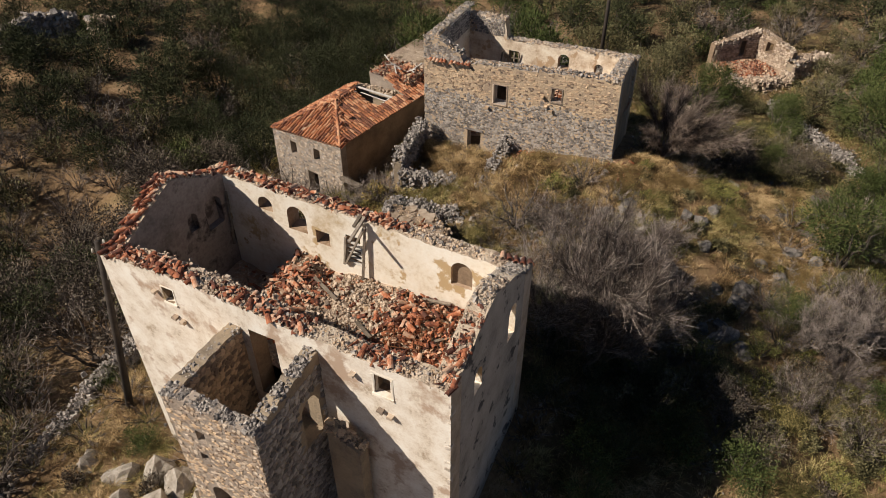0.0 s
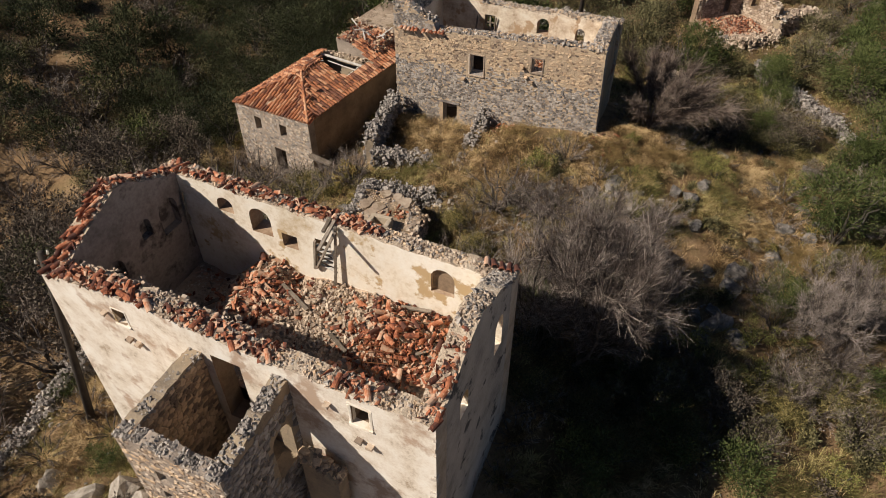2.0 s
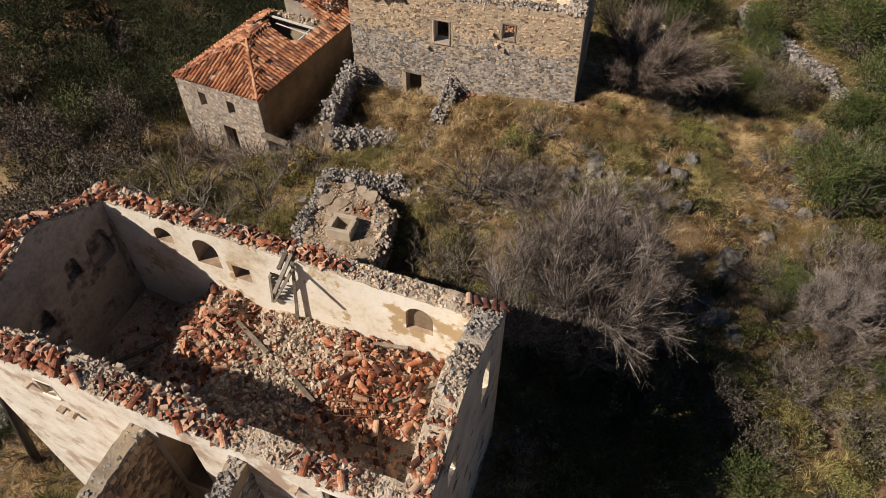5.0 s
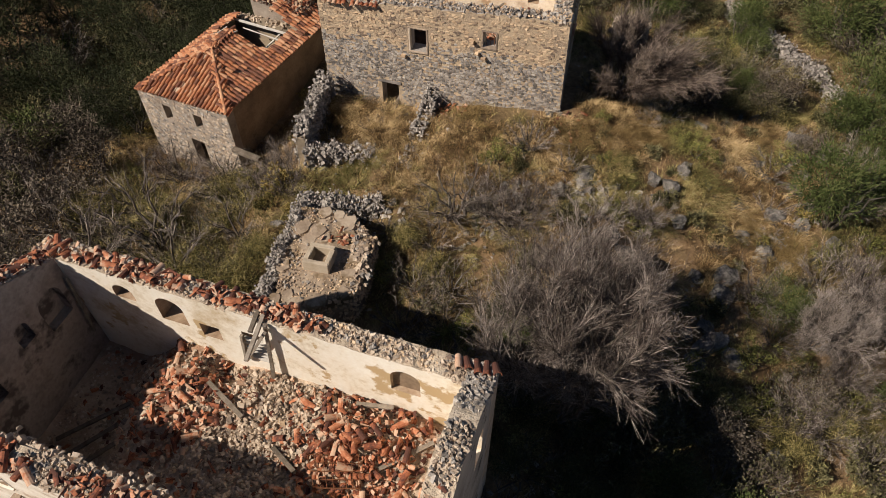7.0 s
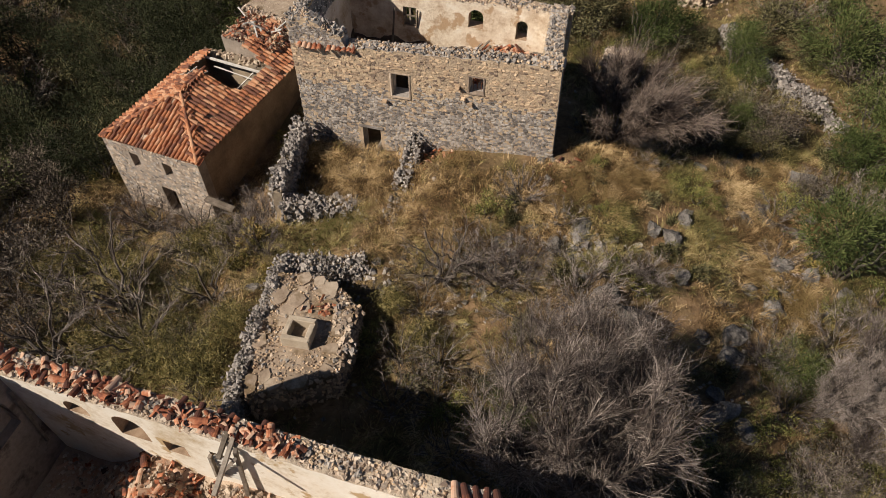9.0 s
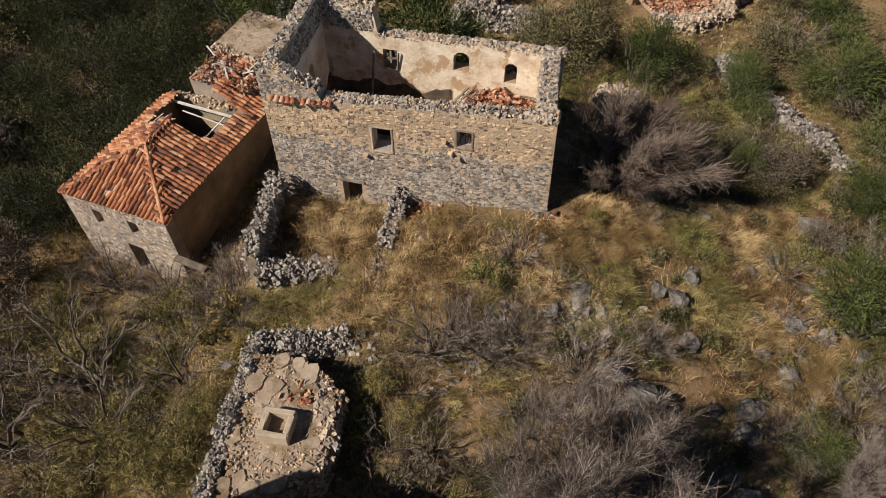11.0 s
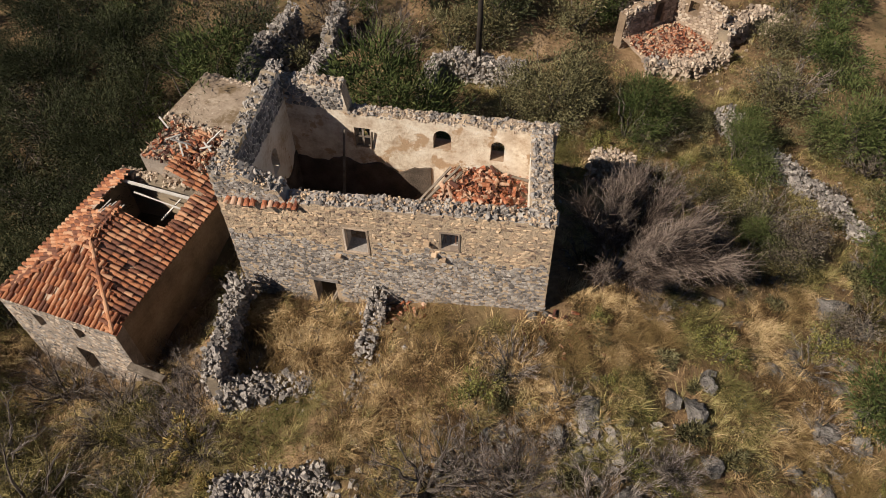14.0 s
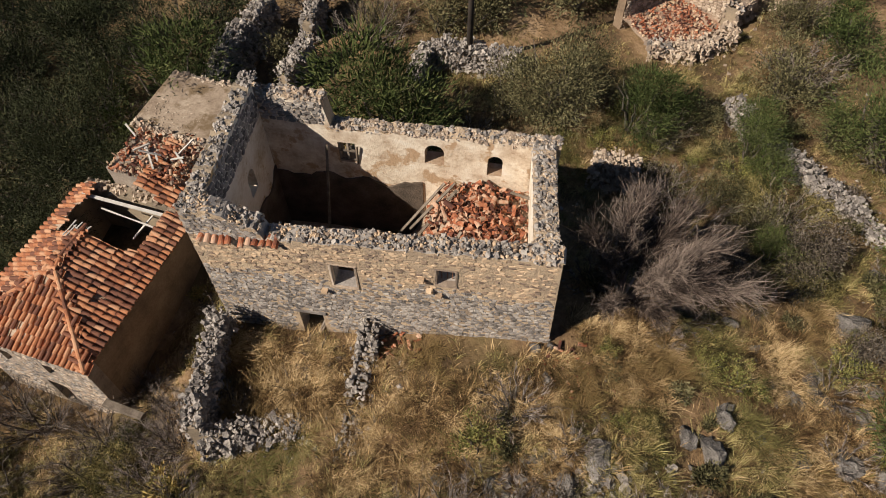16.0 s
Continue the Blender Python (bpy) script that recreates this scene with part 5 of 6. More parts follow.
def rock(x, y, s, sink=0.42, mesh=None, label="grey weathered limestone boulder in dry grass"):
    ob = new("boulder", mesh or ROCKS[rng.integers(8)])
    ob.matrix_basis = Matrix.Translation((x, y, ground_z(x, y) + s * (0.4 - sink))) @ pose(0, 0, 0, rng.normal(0, 15), rng.normal(0, 15), rng.uniform(0, 360)) @ Matrix.Diagonal((s, s, s * rng.uniform(0.8, 1.2), 1))
    tagged(ob, label, "boulder", "boulders on the slope")


for x, y, s in ((9.45, 29.3, 1.05), (8.2, 28.9, 0.85), (9.0, 30.3, 0.45), (13.2, 28.7, 0.95), (14.0, 29.5, 0.7), (12.6, 29.3, 0.6), (10.4, 25.2, 1.5), (9.6, 26.4, 0.9), (13.4, 23.3, 0.9), (13.9, 24.2, 0.8), (12.9, 24.4, 0.45), (12.9, 17.0, 0.65), (12.0, 21.4, 0.8), (11.4, 20.8, 0.6), (12.7, 20.9, 0.55), (12.4, 22.1, 0.6), (11.5, 21.9, 0.5), (17.5, 27.3, 0.9), (18.2, 26.4, 0.8), (18.8, 28.6, 0.9), (19.8, 29.3, 0.8), (20.9, 31.8, 1.0), (21.6, 30.6, 0.8), (16.2, 25.3, 0.8), (15.5, 26.2, 0.7), (16.9, 29.6, 0.7), (19.6, 33.3, 0.8), (17.0, 26.0, 0.7), (19.0, 27.4, 0.7), (20.2, 30.5, 0.7), (18.0, 30.2, 0.6), (16.0, 27.8, 0.6), (19.3, 25.2, 0.7), (20.6, 28.0, 0.6), (23.4, 33.4, 0.6), (-3.9, 30.0, 0.6), (1.2, 29.8, 0.35), (4.6, 30.2, 0.4), (6.0, 29.6, 0.45), (18.3, 36.5, 0.8), (17.6, 37.4, 0.5), (7.5, 29.9, 0.75), (8.75, 27.3, 0.7), (12.8, 26.9, 0.6), (17.9, 29.5, 0.7), (15.7, 24.8, 0.6), (16.8, 24.6, 0.55), (17.7, 24.5, 0.6), (14.3, 24.4, 0.55), (12.3, 21.4, 0.9), (12.9, 20.6, 0.7)):
    rock(x, y, s * 0.9, 0.42, BOULDERS[rng.integers(6)])
for i in range(170):
    x, y = rng.uniform(8, 27), rng.uniform(19, 34)
    if noise.noise((x * 0.3, y * 0.3, 11.0)) > 0.02:
        rock(x, y, rng.uniform(0.15, 0.42), 0.36)
pale = rock_mesh(21)
pale.materials[0] = ROCK_PALE
for x, y, s in ((-11.0, 15.6, 1.1), (-9.9, 15.0, 1.2), (-12.4, 15.6, 1.0), (-13.2, 14.0, 0.8), (-10.6, 13.8, 1.2), (-8.9, 14.0, 0.9), (-12.0, 14.2, 0.9), (-14.2, 16.4, 0.7)):
    rock(x, y, s, 0.4, pale, "pale smooth bedrock outcrop at the foot of the house")
pebbles = Soup()
for i in range(2600):
    x, y = rng.uniform(-18, 30), rng.uniform(10, 45)
    if noise.noise((x * 0.25, y * 0.25, 21.0)) > -0.05:
        pebbles.add(lump(rng.uniform(0.04, 0.13)) + (x, y, ground_z(x, y)), ICO_F)
for i in range(520):
    # scree below the broken walls
    x, y = 6.5 + rng.normal(0, 2.6), 28.4 + rng.normal(0, 0.7)
    pebbles.add(lump(rng.uniform(0.06, 0.2)) + (x, y, ground_z(x, y) + 0.03), ICO_F)
tagged(new("loose_stones", pebbles.mesh("loose_stones", STONE)), "loose grey field stones strewn over the hillside", "stones", kind="stuff")
spill = thing("fallen_tiles", Matrix.Identity(4), "broken orange tiles fallen below the house wall", "tiles")
scatter_shards(spill, 46, lambda: (lambda x, y: (x, y, ground_z(x, y) + 0.12))(9.6 + rng.normal(0, 0.5), 32.2 + rng.normal(0, 0.5)), 46)
scatter_shards(spill, 26, lambda: (lambda x, y: (x, y, ground_z(x, y) + 0.12))(4.6 + rng.normal(0, 0.4), 35.0 + rng.normal(0, 0.4)), 26)


# ---- plants ----
def unit(n):
    v = rng.normal(size=(n, 3))
    return v / np.linalg.norm(v, axis=1, keepdims=True)


def leaf_mesh(name, centres, size, mat, long=2.1, out=None):
    """Small leaves at the centres, each a folded pair of triangles; out gives the way they grow."""
    n = len(centres)
    a, b = unit(n), unit(n)
    if out is not None:
        a = a * 0.55 + out
        a /= np.linalg.norm(a, axis=1, keepdims=True) + 1e-9
    b = np.cross(a, b)
    b /= np.linalg.norm(b, axis=1, keepdims=True) + 1e-9
    s = size * rng.uniform(0.6, 1.3, (n, 1))
    v = np.stack([centres - a * s * long / 2, centres + b * s / 2, centres + a * s * long / 2, centres - b * s / 2], 1)
    v[:, 1::2] += (np.cross(a, b) * s * 0.2)[:, None, :]
    return mesh_of(name, v.reshape(-1, 3), np.arange(4 * n).reshape(n, 4), mat)


def ribbons(p0, p1, w):
    """Thin flat twigs from p0 to p1."""
    n = len(p0)
    d = p1 - p0
    side = np.cross(d, unit(n))
    side /= np.linalg.norm(side, axis=1, keepdims=True) + 1e-9
    w = np.asarray(w).reshape(-1, 1)
    v = np.stack([p0 - side * w / 2, p0 + side * w / 2, p1 + side * w * 0.3, p1 - side * w * 0.3], 1)
    return v.reshape(-1, 3)


def limbs(n, r, h, base=0.05, lean=1.0, steps=5, thick=0.06):
    soup, tips, paths = Soup(), [], []
    for i in range(n):
        a = 2 * math.pi * (i + rng.uniform(-0.3, 0.3)) / n
        k = rng.uniform(0.5, 1.0)
        end = np.array((math.cos(a) * r * k * lean, math.sin(a) * r * k * lean, h * rng.uniform(0.55, 1.0)))
        start = np.array((math.cos(a) * base, math.sin(a) * base, -0.1))
        pts = []
        for j in range(steps + 1):
            t = j / steps
            p = start + (end - start) * np.array((t ** 1.3, t ** 1.3, t ** 0.85))
            if 0 < j:
                p = p + rng.normal(0, 0.035 * h, 3)
            pts.append(p)
        soup.add(*swept([tuple(p) for p in pts], thick, thick * 0.2, 5))
        paths.append(np.array(pts))
    return soup, paths


def green_shrub(name, label, r, h, clumps, per, leaf, mat, category="shrub", long=2.4):
    ob = thing(name, Matrix.Identity(4), label, category)
    soup, paths = limbs(6, r * 0.7, h * 0.8, thick=0.03 + 0.02 * r)
    link("trunk", soup.mesh("trunk", BARK), ob)
    cs, outs = [], []
    lobes = unit(5) * (r * 0.4, r * 0.4, h * 0.15) + (0, 0, h * 0.55)
    for i in range(clumps):
        d = unit(1)[0]
        c = lobes[rng.integers(5)] + d * rng.uniform(0.55, 1.0) * np.array((r * 0.62, r * 0.62, h * 0.42))
        c[2] = max(c[2], 0.12 * h)
        n = int(per * rng.uniform(0.5, 1.4))
        sp = r * rng.uniform(0.1, 0.2)
        off = rng.normal(size=(n, 3)) * (sp, sp, sp * 0.75)
        cs.append(c + off)
        outs.append(off / (sp * 2) + d * 0.5 + (0, 0, 0.35))
    link("crown", leaf_mesh("crown", np.concatenate(cs), leaf, mat, long, np.concatenate(outs)), ob)
    return ob


def bare_shrub(name, label, r, h, stems, twigs, lean=1.0, w=0.016, droop=0.0, leaves=None, thick=0.035, steps=5, twig=TWIG, reach=1.0):
    ob = thing(name, Matrix.Identity(4), label, "dead shrub" if not leaves else "shrub")
    soup, paths = limbs(stems, r, h, 0.1, lean, steps, thick)
    link("branchwork", soup.mesh("branchwork", BARK), ob)
    p0, p1, ws = [], [], []
    tips = []
    for pts in paths:
        for k in range(twigs):
            t = rng.uniform(0.25, 1.0) * (len(pts) - 1)
            i = min(int(t), len(pts) - 2)
            s = pts[i] + (pts[i + 1] - pts[i]) * (t - i)
            along = pts[i + 1] - pts[i]
            along = along / (np.linalg.norm(along) + 1e-9)
            d = along + unit(1)[0] * 0.52 + np.array((0, 0, 0.1 - droop))
            d /= np.linalg.norm(d)
            length = reach * h * rng.uniform(0.16, 0.34)
            m = s + d * length * 0.55 + rng.normal(0, 0.02, 3)
            e = m + (d + rng.normal(0, 0.25, 3)) * length * 0.5
            p0 += [s, m]
            p1 += [m, e]
            ws += [w, w * 0.75]
            for q in range(5):
                f = rng.uniform(0.2, 1.0)
                b = m + (e - m) * f if q > 1 else s + (m - s) * f
                dd = d + rng.normal(0, 0.38, 3)
                tip = b + dd / np.linalg.norm(dd) * length * rng.uniform(0.3, 0.7)
                p0.append(b)
                p1.append(tip)
                ws.append(w * 0.62)
                tips.append(tip)
    v = ribbons(np.array(p0), np.array(p1), ws)
    link("twigwork", mesh_of("twigwork", v, np.arange(len(v)).reshape(-1, 4), twig), ob)["kind"] = "stuff"
    if leaves:
        t = np.array(tips)
        t = t[rng.permutation(len(t))[: leaves[1]]] + rng.normal(0, 0.05, (min(leaves[1], len(t)), 3))
        link("foliage", leaf_mesh("foliage", t, leaves[2], leaves[0]), ob)
    return ob


def planted(proto, spots, group):
    """Sets a plant and its copies at (x, y, scale)."""
    tagged(proto, group=group)
    for i, (x, y, s) in enumerate(spots):
        m = Matrix.Translation((x, y, ground_z(x, y) - 0.05)) @ pose(0, 0, 0, 0, 0, rng.uniform(0, 360)) @ Matrix.Diagonal((s, s, s * rng.uniform(0.85, 1.15), 1))
        if i == 0:
            proto.matrix_basis = m
        else:
            c = copy_thing(proto, m)
            c.matrix_basis = m


INV = [(m.inverted(), a) for m, a in ((A_AT, (-0.3, 13.2, -0.3, 6.3)), (A_AT, (4.9, 9.2, -3.4, 0.5)), (B_AT, (-0.4, 12.0, -0.4, 6.4)), (C_AT, (-0.4, 6.5, -0.4, 10.8)), (R_AT, (-0.3, 5.2, -3.2, 0.8)), (pose(-2, 48.4, 0, 0, 0, -36), (-2, 2.3, -1, 2.7)))]


def built(x, y, grow=0.0):
    for m, (x0, x1, y0, y1) in INV:
        p = m @ Vector((x, y, 0))
        if x0 - grow < p.x < x1 + grow and y0 - grow < p.y < y1 + grow:
            return True
    return in_poly(x, y, cx)


def thicket(x0, x1, y0, y1, spacing, grow, keep=lambda x, y: True):
    """Uneven but evenly spread places in a stretch of the plan."""
    out = []
    for i in range(int((x1 - x0) / spacing) + 1):
        for j in range(int((y1 - y0) / spacing) + 1):
            x, y = x0 + (i + rng.uniform(-0.45, 0.45)) * spacing, y0 + (j + rng.uniform(-0.45, 0.45)) * spacing
            if not built(x, y, grow) and keep(x, y):
                out.append((x, y))
    return out


def deal(spots, weights, lo, hi):
    lots = [[] for _ in weights]
    for x, y in spots:
        k = rng.choice(len(weights), p=np.array(weights) / sum(weights))
        lots[k].append((x, y, rng.uniform(lo, hi)))
    return lots


dark_a = green_shrub("tree", "dense dark green evergreen tree on the shaded slope", 2.0, 3.4, 46, 66, 0.052, LEAF_DARK, "tree", 4.2)
dark_b = green_shrub("tree", "dark evergreen oak with an uneven crown", 1.8, 3.8, 42, 66, 0.055, LEAF_DARK, "tree", 3.8)
near_dark = green_shrub("tree", "feathery dark green tree beside the cottage", 2.0, 3.4, 50, 130, 0.03, LEAF_OAK, "tree", 4.5)
mid_a = green_shrub("shrub", "green mastic shrub with a dense rounded crown", 1.6, 2.3, 44, 90, 0.05, LEAF)
mid_b = green_shrub("shrub", "olive green kermes oak shrub", 1.7, 2.2, 46, 90, 0.05, LEAF_OLIVE)
far_a = green_shrub("shrub", "green shrub on the far slope", 1.6, 2.2, 36, 56, 0.055, LEAF, "shrub", 3.0)
far_b = green_shrub("shrub", "olive brown shrub on the far slope", 1.7, 2.1, 36, 56, 0.055, LEAF_OLIVE, "shrub", 3.0)
far_dead = bare_shrub("dead_shrub", "grey leafless thicket shrub", 1.7, 1.9, 12, 15, 1.0, 0.03, steps=4, twig=TWIG_DARK)
far_half = bare_shrub("thorn_shrub", "grey-brown thorn thicket with a few olive leaves", 1.8, 2.1, 12, 12, 1.0, 0.028, 0.0, (LEAF_BROWN, 460, 0.08), steps=4, twig=TWIG_DARK)
low_a = green_shrub("low_shrub", "low grey-green sage bush on the slope", 0.5, 0.55, 24, 40, 0.045, LEAF_OLIVE)
low_b = green_shrub("low_shrub", "small yellow-green spurge bush among rocks", 0.5, 0.6, 22, 60, 0.022, LEAF_LIME)
low_c = green_shrub("low_shrub", "low yellowing bush in dry grass", 0.55, 0.55, 20, 36, 0.045, LEAF_YELLOW)
dead_a = bare_shrub("dead_shrub", "large leafless grey shrub of fine dead twigs", 1.6, 2.1, 11, 60, 1.0, 0.017)
dead_thick = bare_shrub("dead_shrub", "tall pale leafless shrub with long fine twigs", 1.5, 2.9, 10, 92, 1.0, 0.016, thick=0.05)
dead_b = bare_shrub("dead_shrub", "spreading leafless grey-brown thorn shrub", 1.5, 1.8, 14, 26, 1.1, 0.019, 0.1)
dead_c = bare_shrub("dead_shrub", "small tangled brown dead bush", 0.9, 0.75, 11, 11, 1.1, 0.018)
broom = green_shrub("broom_shrub", "feathery olive green broom shrub", 1.3, 1.7, 70, 60, 0.02, GREENGRASS)
for o in broom.children:
    if o.name.startswith("crown"):
        o.data = leaf_mesh("crown", rng.normal(size=(5200, 3)) * (0.55, 0.55, 0.38) + (0, 0, 0.75), 0.022, GREENGRASS, 13)
feather_tree = green_shrub("tree", "bright feathery green tree on the slope", 1.9, 3.2, 60, 100, 0.032, LEAF, "tree", 5.5)
big_olive = green_shrub("tree", "large grey-green wild olive tree behind the house", 2.6, 4.2, 74, 120, 0.055, LEAF_OLIVE, "tree", 2.6)
brown_tree = green_shrub("tree", "dense dark brown tree with withered foliage", 1.9, 2.9, 56, 60, 0.06, LEAF_BROWN, "tree")
low_d = green_shrub("low_shrub", "low rounded brown thyme bush", 0.55, 0.45, 22, 34, 0.04, LEAF_BROWN)
tall_bare = bare_shrub("bare_tree", "tall leafless grey tree with plumes of fine twigs", 2.1, 6.0, 13, 120, 1.0, 0.018, 0.12, thick=0.09, steps=7, reach=0.5)
bare_tree = bare_shrub("bare_tree", "bare dark-limbed tree with grey twigs", 2.4, 3.2, 9, 13, 0.95, 0.022, thick=0.1, steps=7)
half_bare = bare_shrub("thorn_shrub", "half-leafless olive brown thorn shrub", 1.6, 2.1, 15, 18, 1.0, 0.019, 0.0, (LEAF_OLIVE, 1000, 0.07))

woods = thicket(-40, -3, 47, 72, 3.1, 1.0, lambda x, y: not (-4 < x < 4 and y < 53)) + thicket(-22, -5, 43, 62, 3.0, 1.2, lambda x, y: not (-4 < x < 4 and y < 53))
w1, w2, w3, w4, w5 = deal(woods, [3.5, 3, 1.6, 1.6, 1.4], 0.8, 1.3)
gray = thicket(-38, -14.5, 10, 47, 2.4, 1.2, lambda x, y: y > 22 or x < -17.5)
g1, g2, g3, g4 = deal(gray, [3.0, 3.2, 1.2, 1.0], 0.8, 1.25)
far = thicket(-2, 46, 55, 73, 3.1, 1.0)
f1, f2, f3, f4, f5 = deal(far, [1.4, 2.4, 2.6, 1.0, 1.2], 0.8, 1.4)
right = thicket(27, 42, 16, 54, 3.1, 1.0)
r1, r2, r3, r4 = deal(right, [2.0, 2.4, 1.2, 1.6], 0.7, 1.2)
close = [q for q in w1 + w2 if q[0] > -20 and q[1] < 62]
w1, w2 = [q for q in w1 if q not in close], [q for q in w2 if q not in close]
planted(near_dark, close + [(4.6, 19.6, 0.6), (6.2, 18.7, 0.65), (7.5, 17.6, 0.6), (5.4, 16.9, 0.6), (8.6, 18.7, 0.6), (3.8, 17.6, 0.5), (6.8, 15.7, 0.6), (9.2, 16.6, 0.6), (4.6, 23.4, 0.4), (5.3, 23.6, 0.35), (-9, 49, 1.1), (-7, 52, 1.2), (-12, 47, 1.0), (-5.6, 49.4, 0.9), (-7.6, 46.6, 0.9), (11.4, 19.0, 0.5), (-8.2, 50.4, 1.3), (-6.2, 54.2, 1.3), (-10.2, 53.0, 1.35), (-12.2, 50.0, 1.3), (-9.4, 46.4, 1.1), (-14.2, 49.0, 1.3), (-4.2, 57.4, 1.3), (-7.4, 57.6, 1.3), (-11.2, 57.0, 1.3), (-13.8, 53.6, 1.3), (-5.4, 47.6, 1.0), (-16.4, 46.4, 1.2)], "dark trees by the cottage")
planted(dark_a, w1 + g4 + f1, "dark trees")
planted(dark_b, w2, "dark trees")
planted(far_a, w3 + f2 + r1, "far green shrubs")
planted(far_b, w4 + f3 + r2 + g3, "far olive shrubs")
planted(far_dead, g1 + f4 + r4, "far dead shrubs")
planted(far_half, g2 + f5 + r3 + w5, "far thorn shrubs")
planted(mid_a, [(30.5, 45.5, 1.3), (28.6, 39.4, 1.2), (24.0, 30.0, 0.9), (-6.1, 36.4, 0.42), (-12.2, 17.2, 0.55), (4.9, 21.2, 0.65), (5.8, 15.6, 0.8), (8.8, 16.2, 0.8), (7.2, 19.4, 0.6), (5.0, 13.4, 0.7), (11.0, 14.8, 0.8), (17.8, 18.2, 0.6), (-15.2, 20.8, 0.5), (21.8, 39.0, 0.7), (19.6, 44.0, 0.9), (27.9, 36.2, 1.2), (20.8, 54.6, 1.1), (25.2, 22.5, 0.7), (-5.0, 51.0, 1.3)], "green shrubs")
planted(feather_tree, [(27.4, 34.0, 1.1), (23.6, 31.6, 0.85), (22.6, 28.0, 0.85), (27.0, 40.0, 1.2), (26.2, 31.0, 1.0), (29.0, 35.0, 1.2), (5.0, 21.9, 0.55), (21.4, 40.2, 0.75), (19.3, 35.2, 0.55), (25.4, 26.4, 0.9), (27.4, 22.6, 0.9), (22.6, 15.6, 0.8), (18.4, 14.4, 0.8), (-2.6, 52.6, 1.7), (17.5, 43.6, 1.05), (19.5, 26.3, 1.2), (15.4, 22.3, 0.6), (22.2, 41.3, 0.8), (5.5, 45.0, 1.9), (7.2, 45.8, 1.4), (25.2, 33.6, 1.1)], "feathery green trees")
planted(brown_tree, [(20.2, 30.4, 0.55), (20.2, 34.4, 0.7), (21.4, 34.8, 0.7), (-15.0, 36.0, 1.1), (-17.2, 33.2, 1.1), (-14.4, 40.0, 1.0), (-18.2, 38.0, 1.2), (-16.5, 30.2, 1.0), (-19.4, 35.2, 1.1), (-21.0, 31.5, 1.2), (-20.6, 40.2, 1.2), (-17.0, 42.6, 1.0), (-23.4, 36.4, 1.2), (-19.0, 27.6, 1.0), (-22.8, 26.6, 1.1), (-16.0, 44.6, 1.0), (-13.6, 31.2, 0.7), (14.4, 36.2, 0.5), (17.2, 34.6, 0.6), (28.6, 28.2, 0.9), (22.4, 20.8, 0.7), (15.2, 19.0, 0.6), (19.4, 18.4, 0.7), (11.2, 17.4, 0.6), (17.8, 35.6, 0.5)], "brown trees")
planted(broom, [(-6.4, 34.6, 1.0), (-8.3, 28.3, 1.1), (-5.6, 26.6, 0.95), (-12.6, 37.2, 1.1), (-7.4, 29.6, 1.0), (-9.6, 33.0, 1.1), (-11.4, 35.2, 1.1), (-6.6, 31.6, 0.8), (-9.4, 26.4, 1.0), (-7.0, 27.2, 0.9), (-4.6, 28.2, 0.7), (-13.6, 35.0, 1.1), (-5.2, 32.6, 0.7), (-10.6, 29.8, 0.9), (1.6, 27.6, 0.6), (2.4, 26.0, 0.6), (20.8, 38.4, 0.7), (20.4, 33.8, 0.7), (15.8, 22.8, 0.8), (13.6, 17.4, 0.7), (16.0, 18.0, 0.8), (11.4, 30.0, 0.5)], "broom shrubs")
planted(big_olive, [(14.1, 45.7, 1.0), (15.8, 46.3, 0.8), (12.6, 46.6, 0.7)], "wild olive trees")
planted(mid_b, [(13.2, 53.5, 1.2), (8.2, 55.0, 1.0), (25.8, 40.5, 0.8), (19.5, 36.6, 0.75), (28.8, 48.4, 1.0), (18.2, 34.0, 0.6), (19.2, 38.6, 0.8), (20.4, 43.2, 0.9), (23.8, 28.8, 0.6), (20.6, 22.6, 0.6), (26.6, 27.6, 0.8), (24.6, 18.6, 0.8), (25.3, 43.7, 1.15), (20.2, 34.2, 0.8)], "olive shrubs")
planted(tall_bare, [(7.2, 21.7, 0.95), (6.2, 19.3, 1.05), (5.7, 22.6, 0.8), (4.4, 19.8, 0.85), (8.3, 22.7, 0.75), (7.8, 20.2, 0.9), (16.8, 20.6, 0.5), (18.6, 21.2, 0.5), (15.6, 20.8, 0.42)], "tall bare trees")
planted(dead_thick, [(9.2, 23.9, 0.6), (8.6, 25.4, 0.5), (10.4, 22.9, 0.55), (6.8, 25.2, 0.5), (16.6, 19.4, 0.6), (19.4, 20.2, 0.7)], "tall dead shrubs")


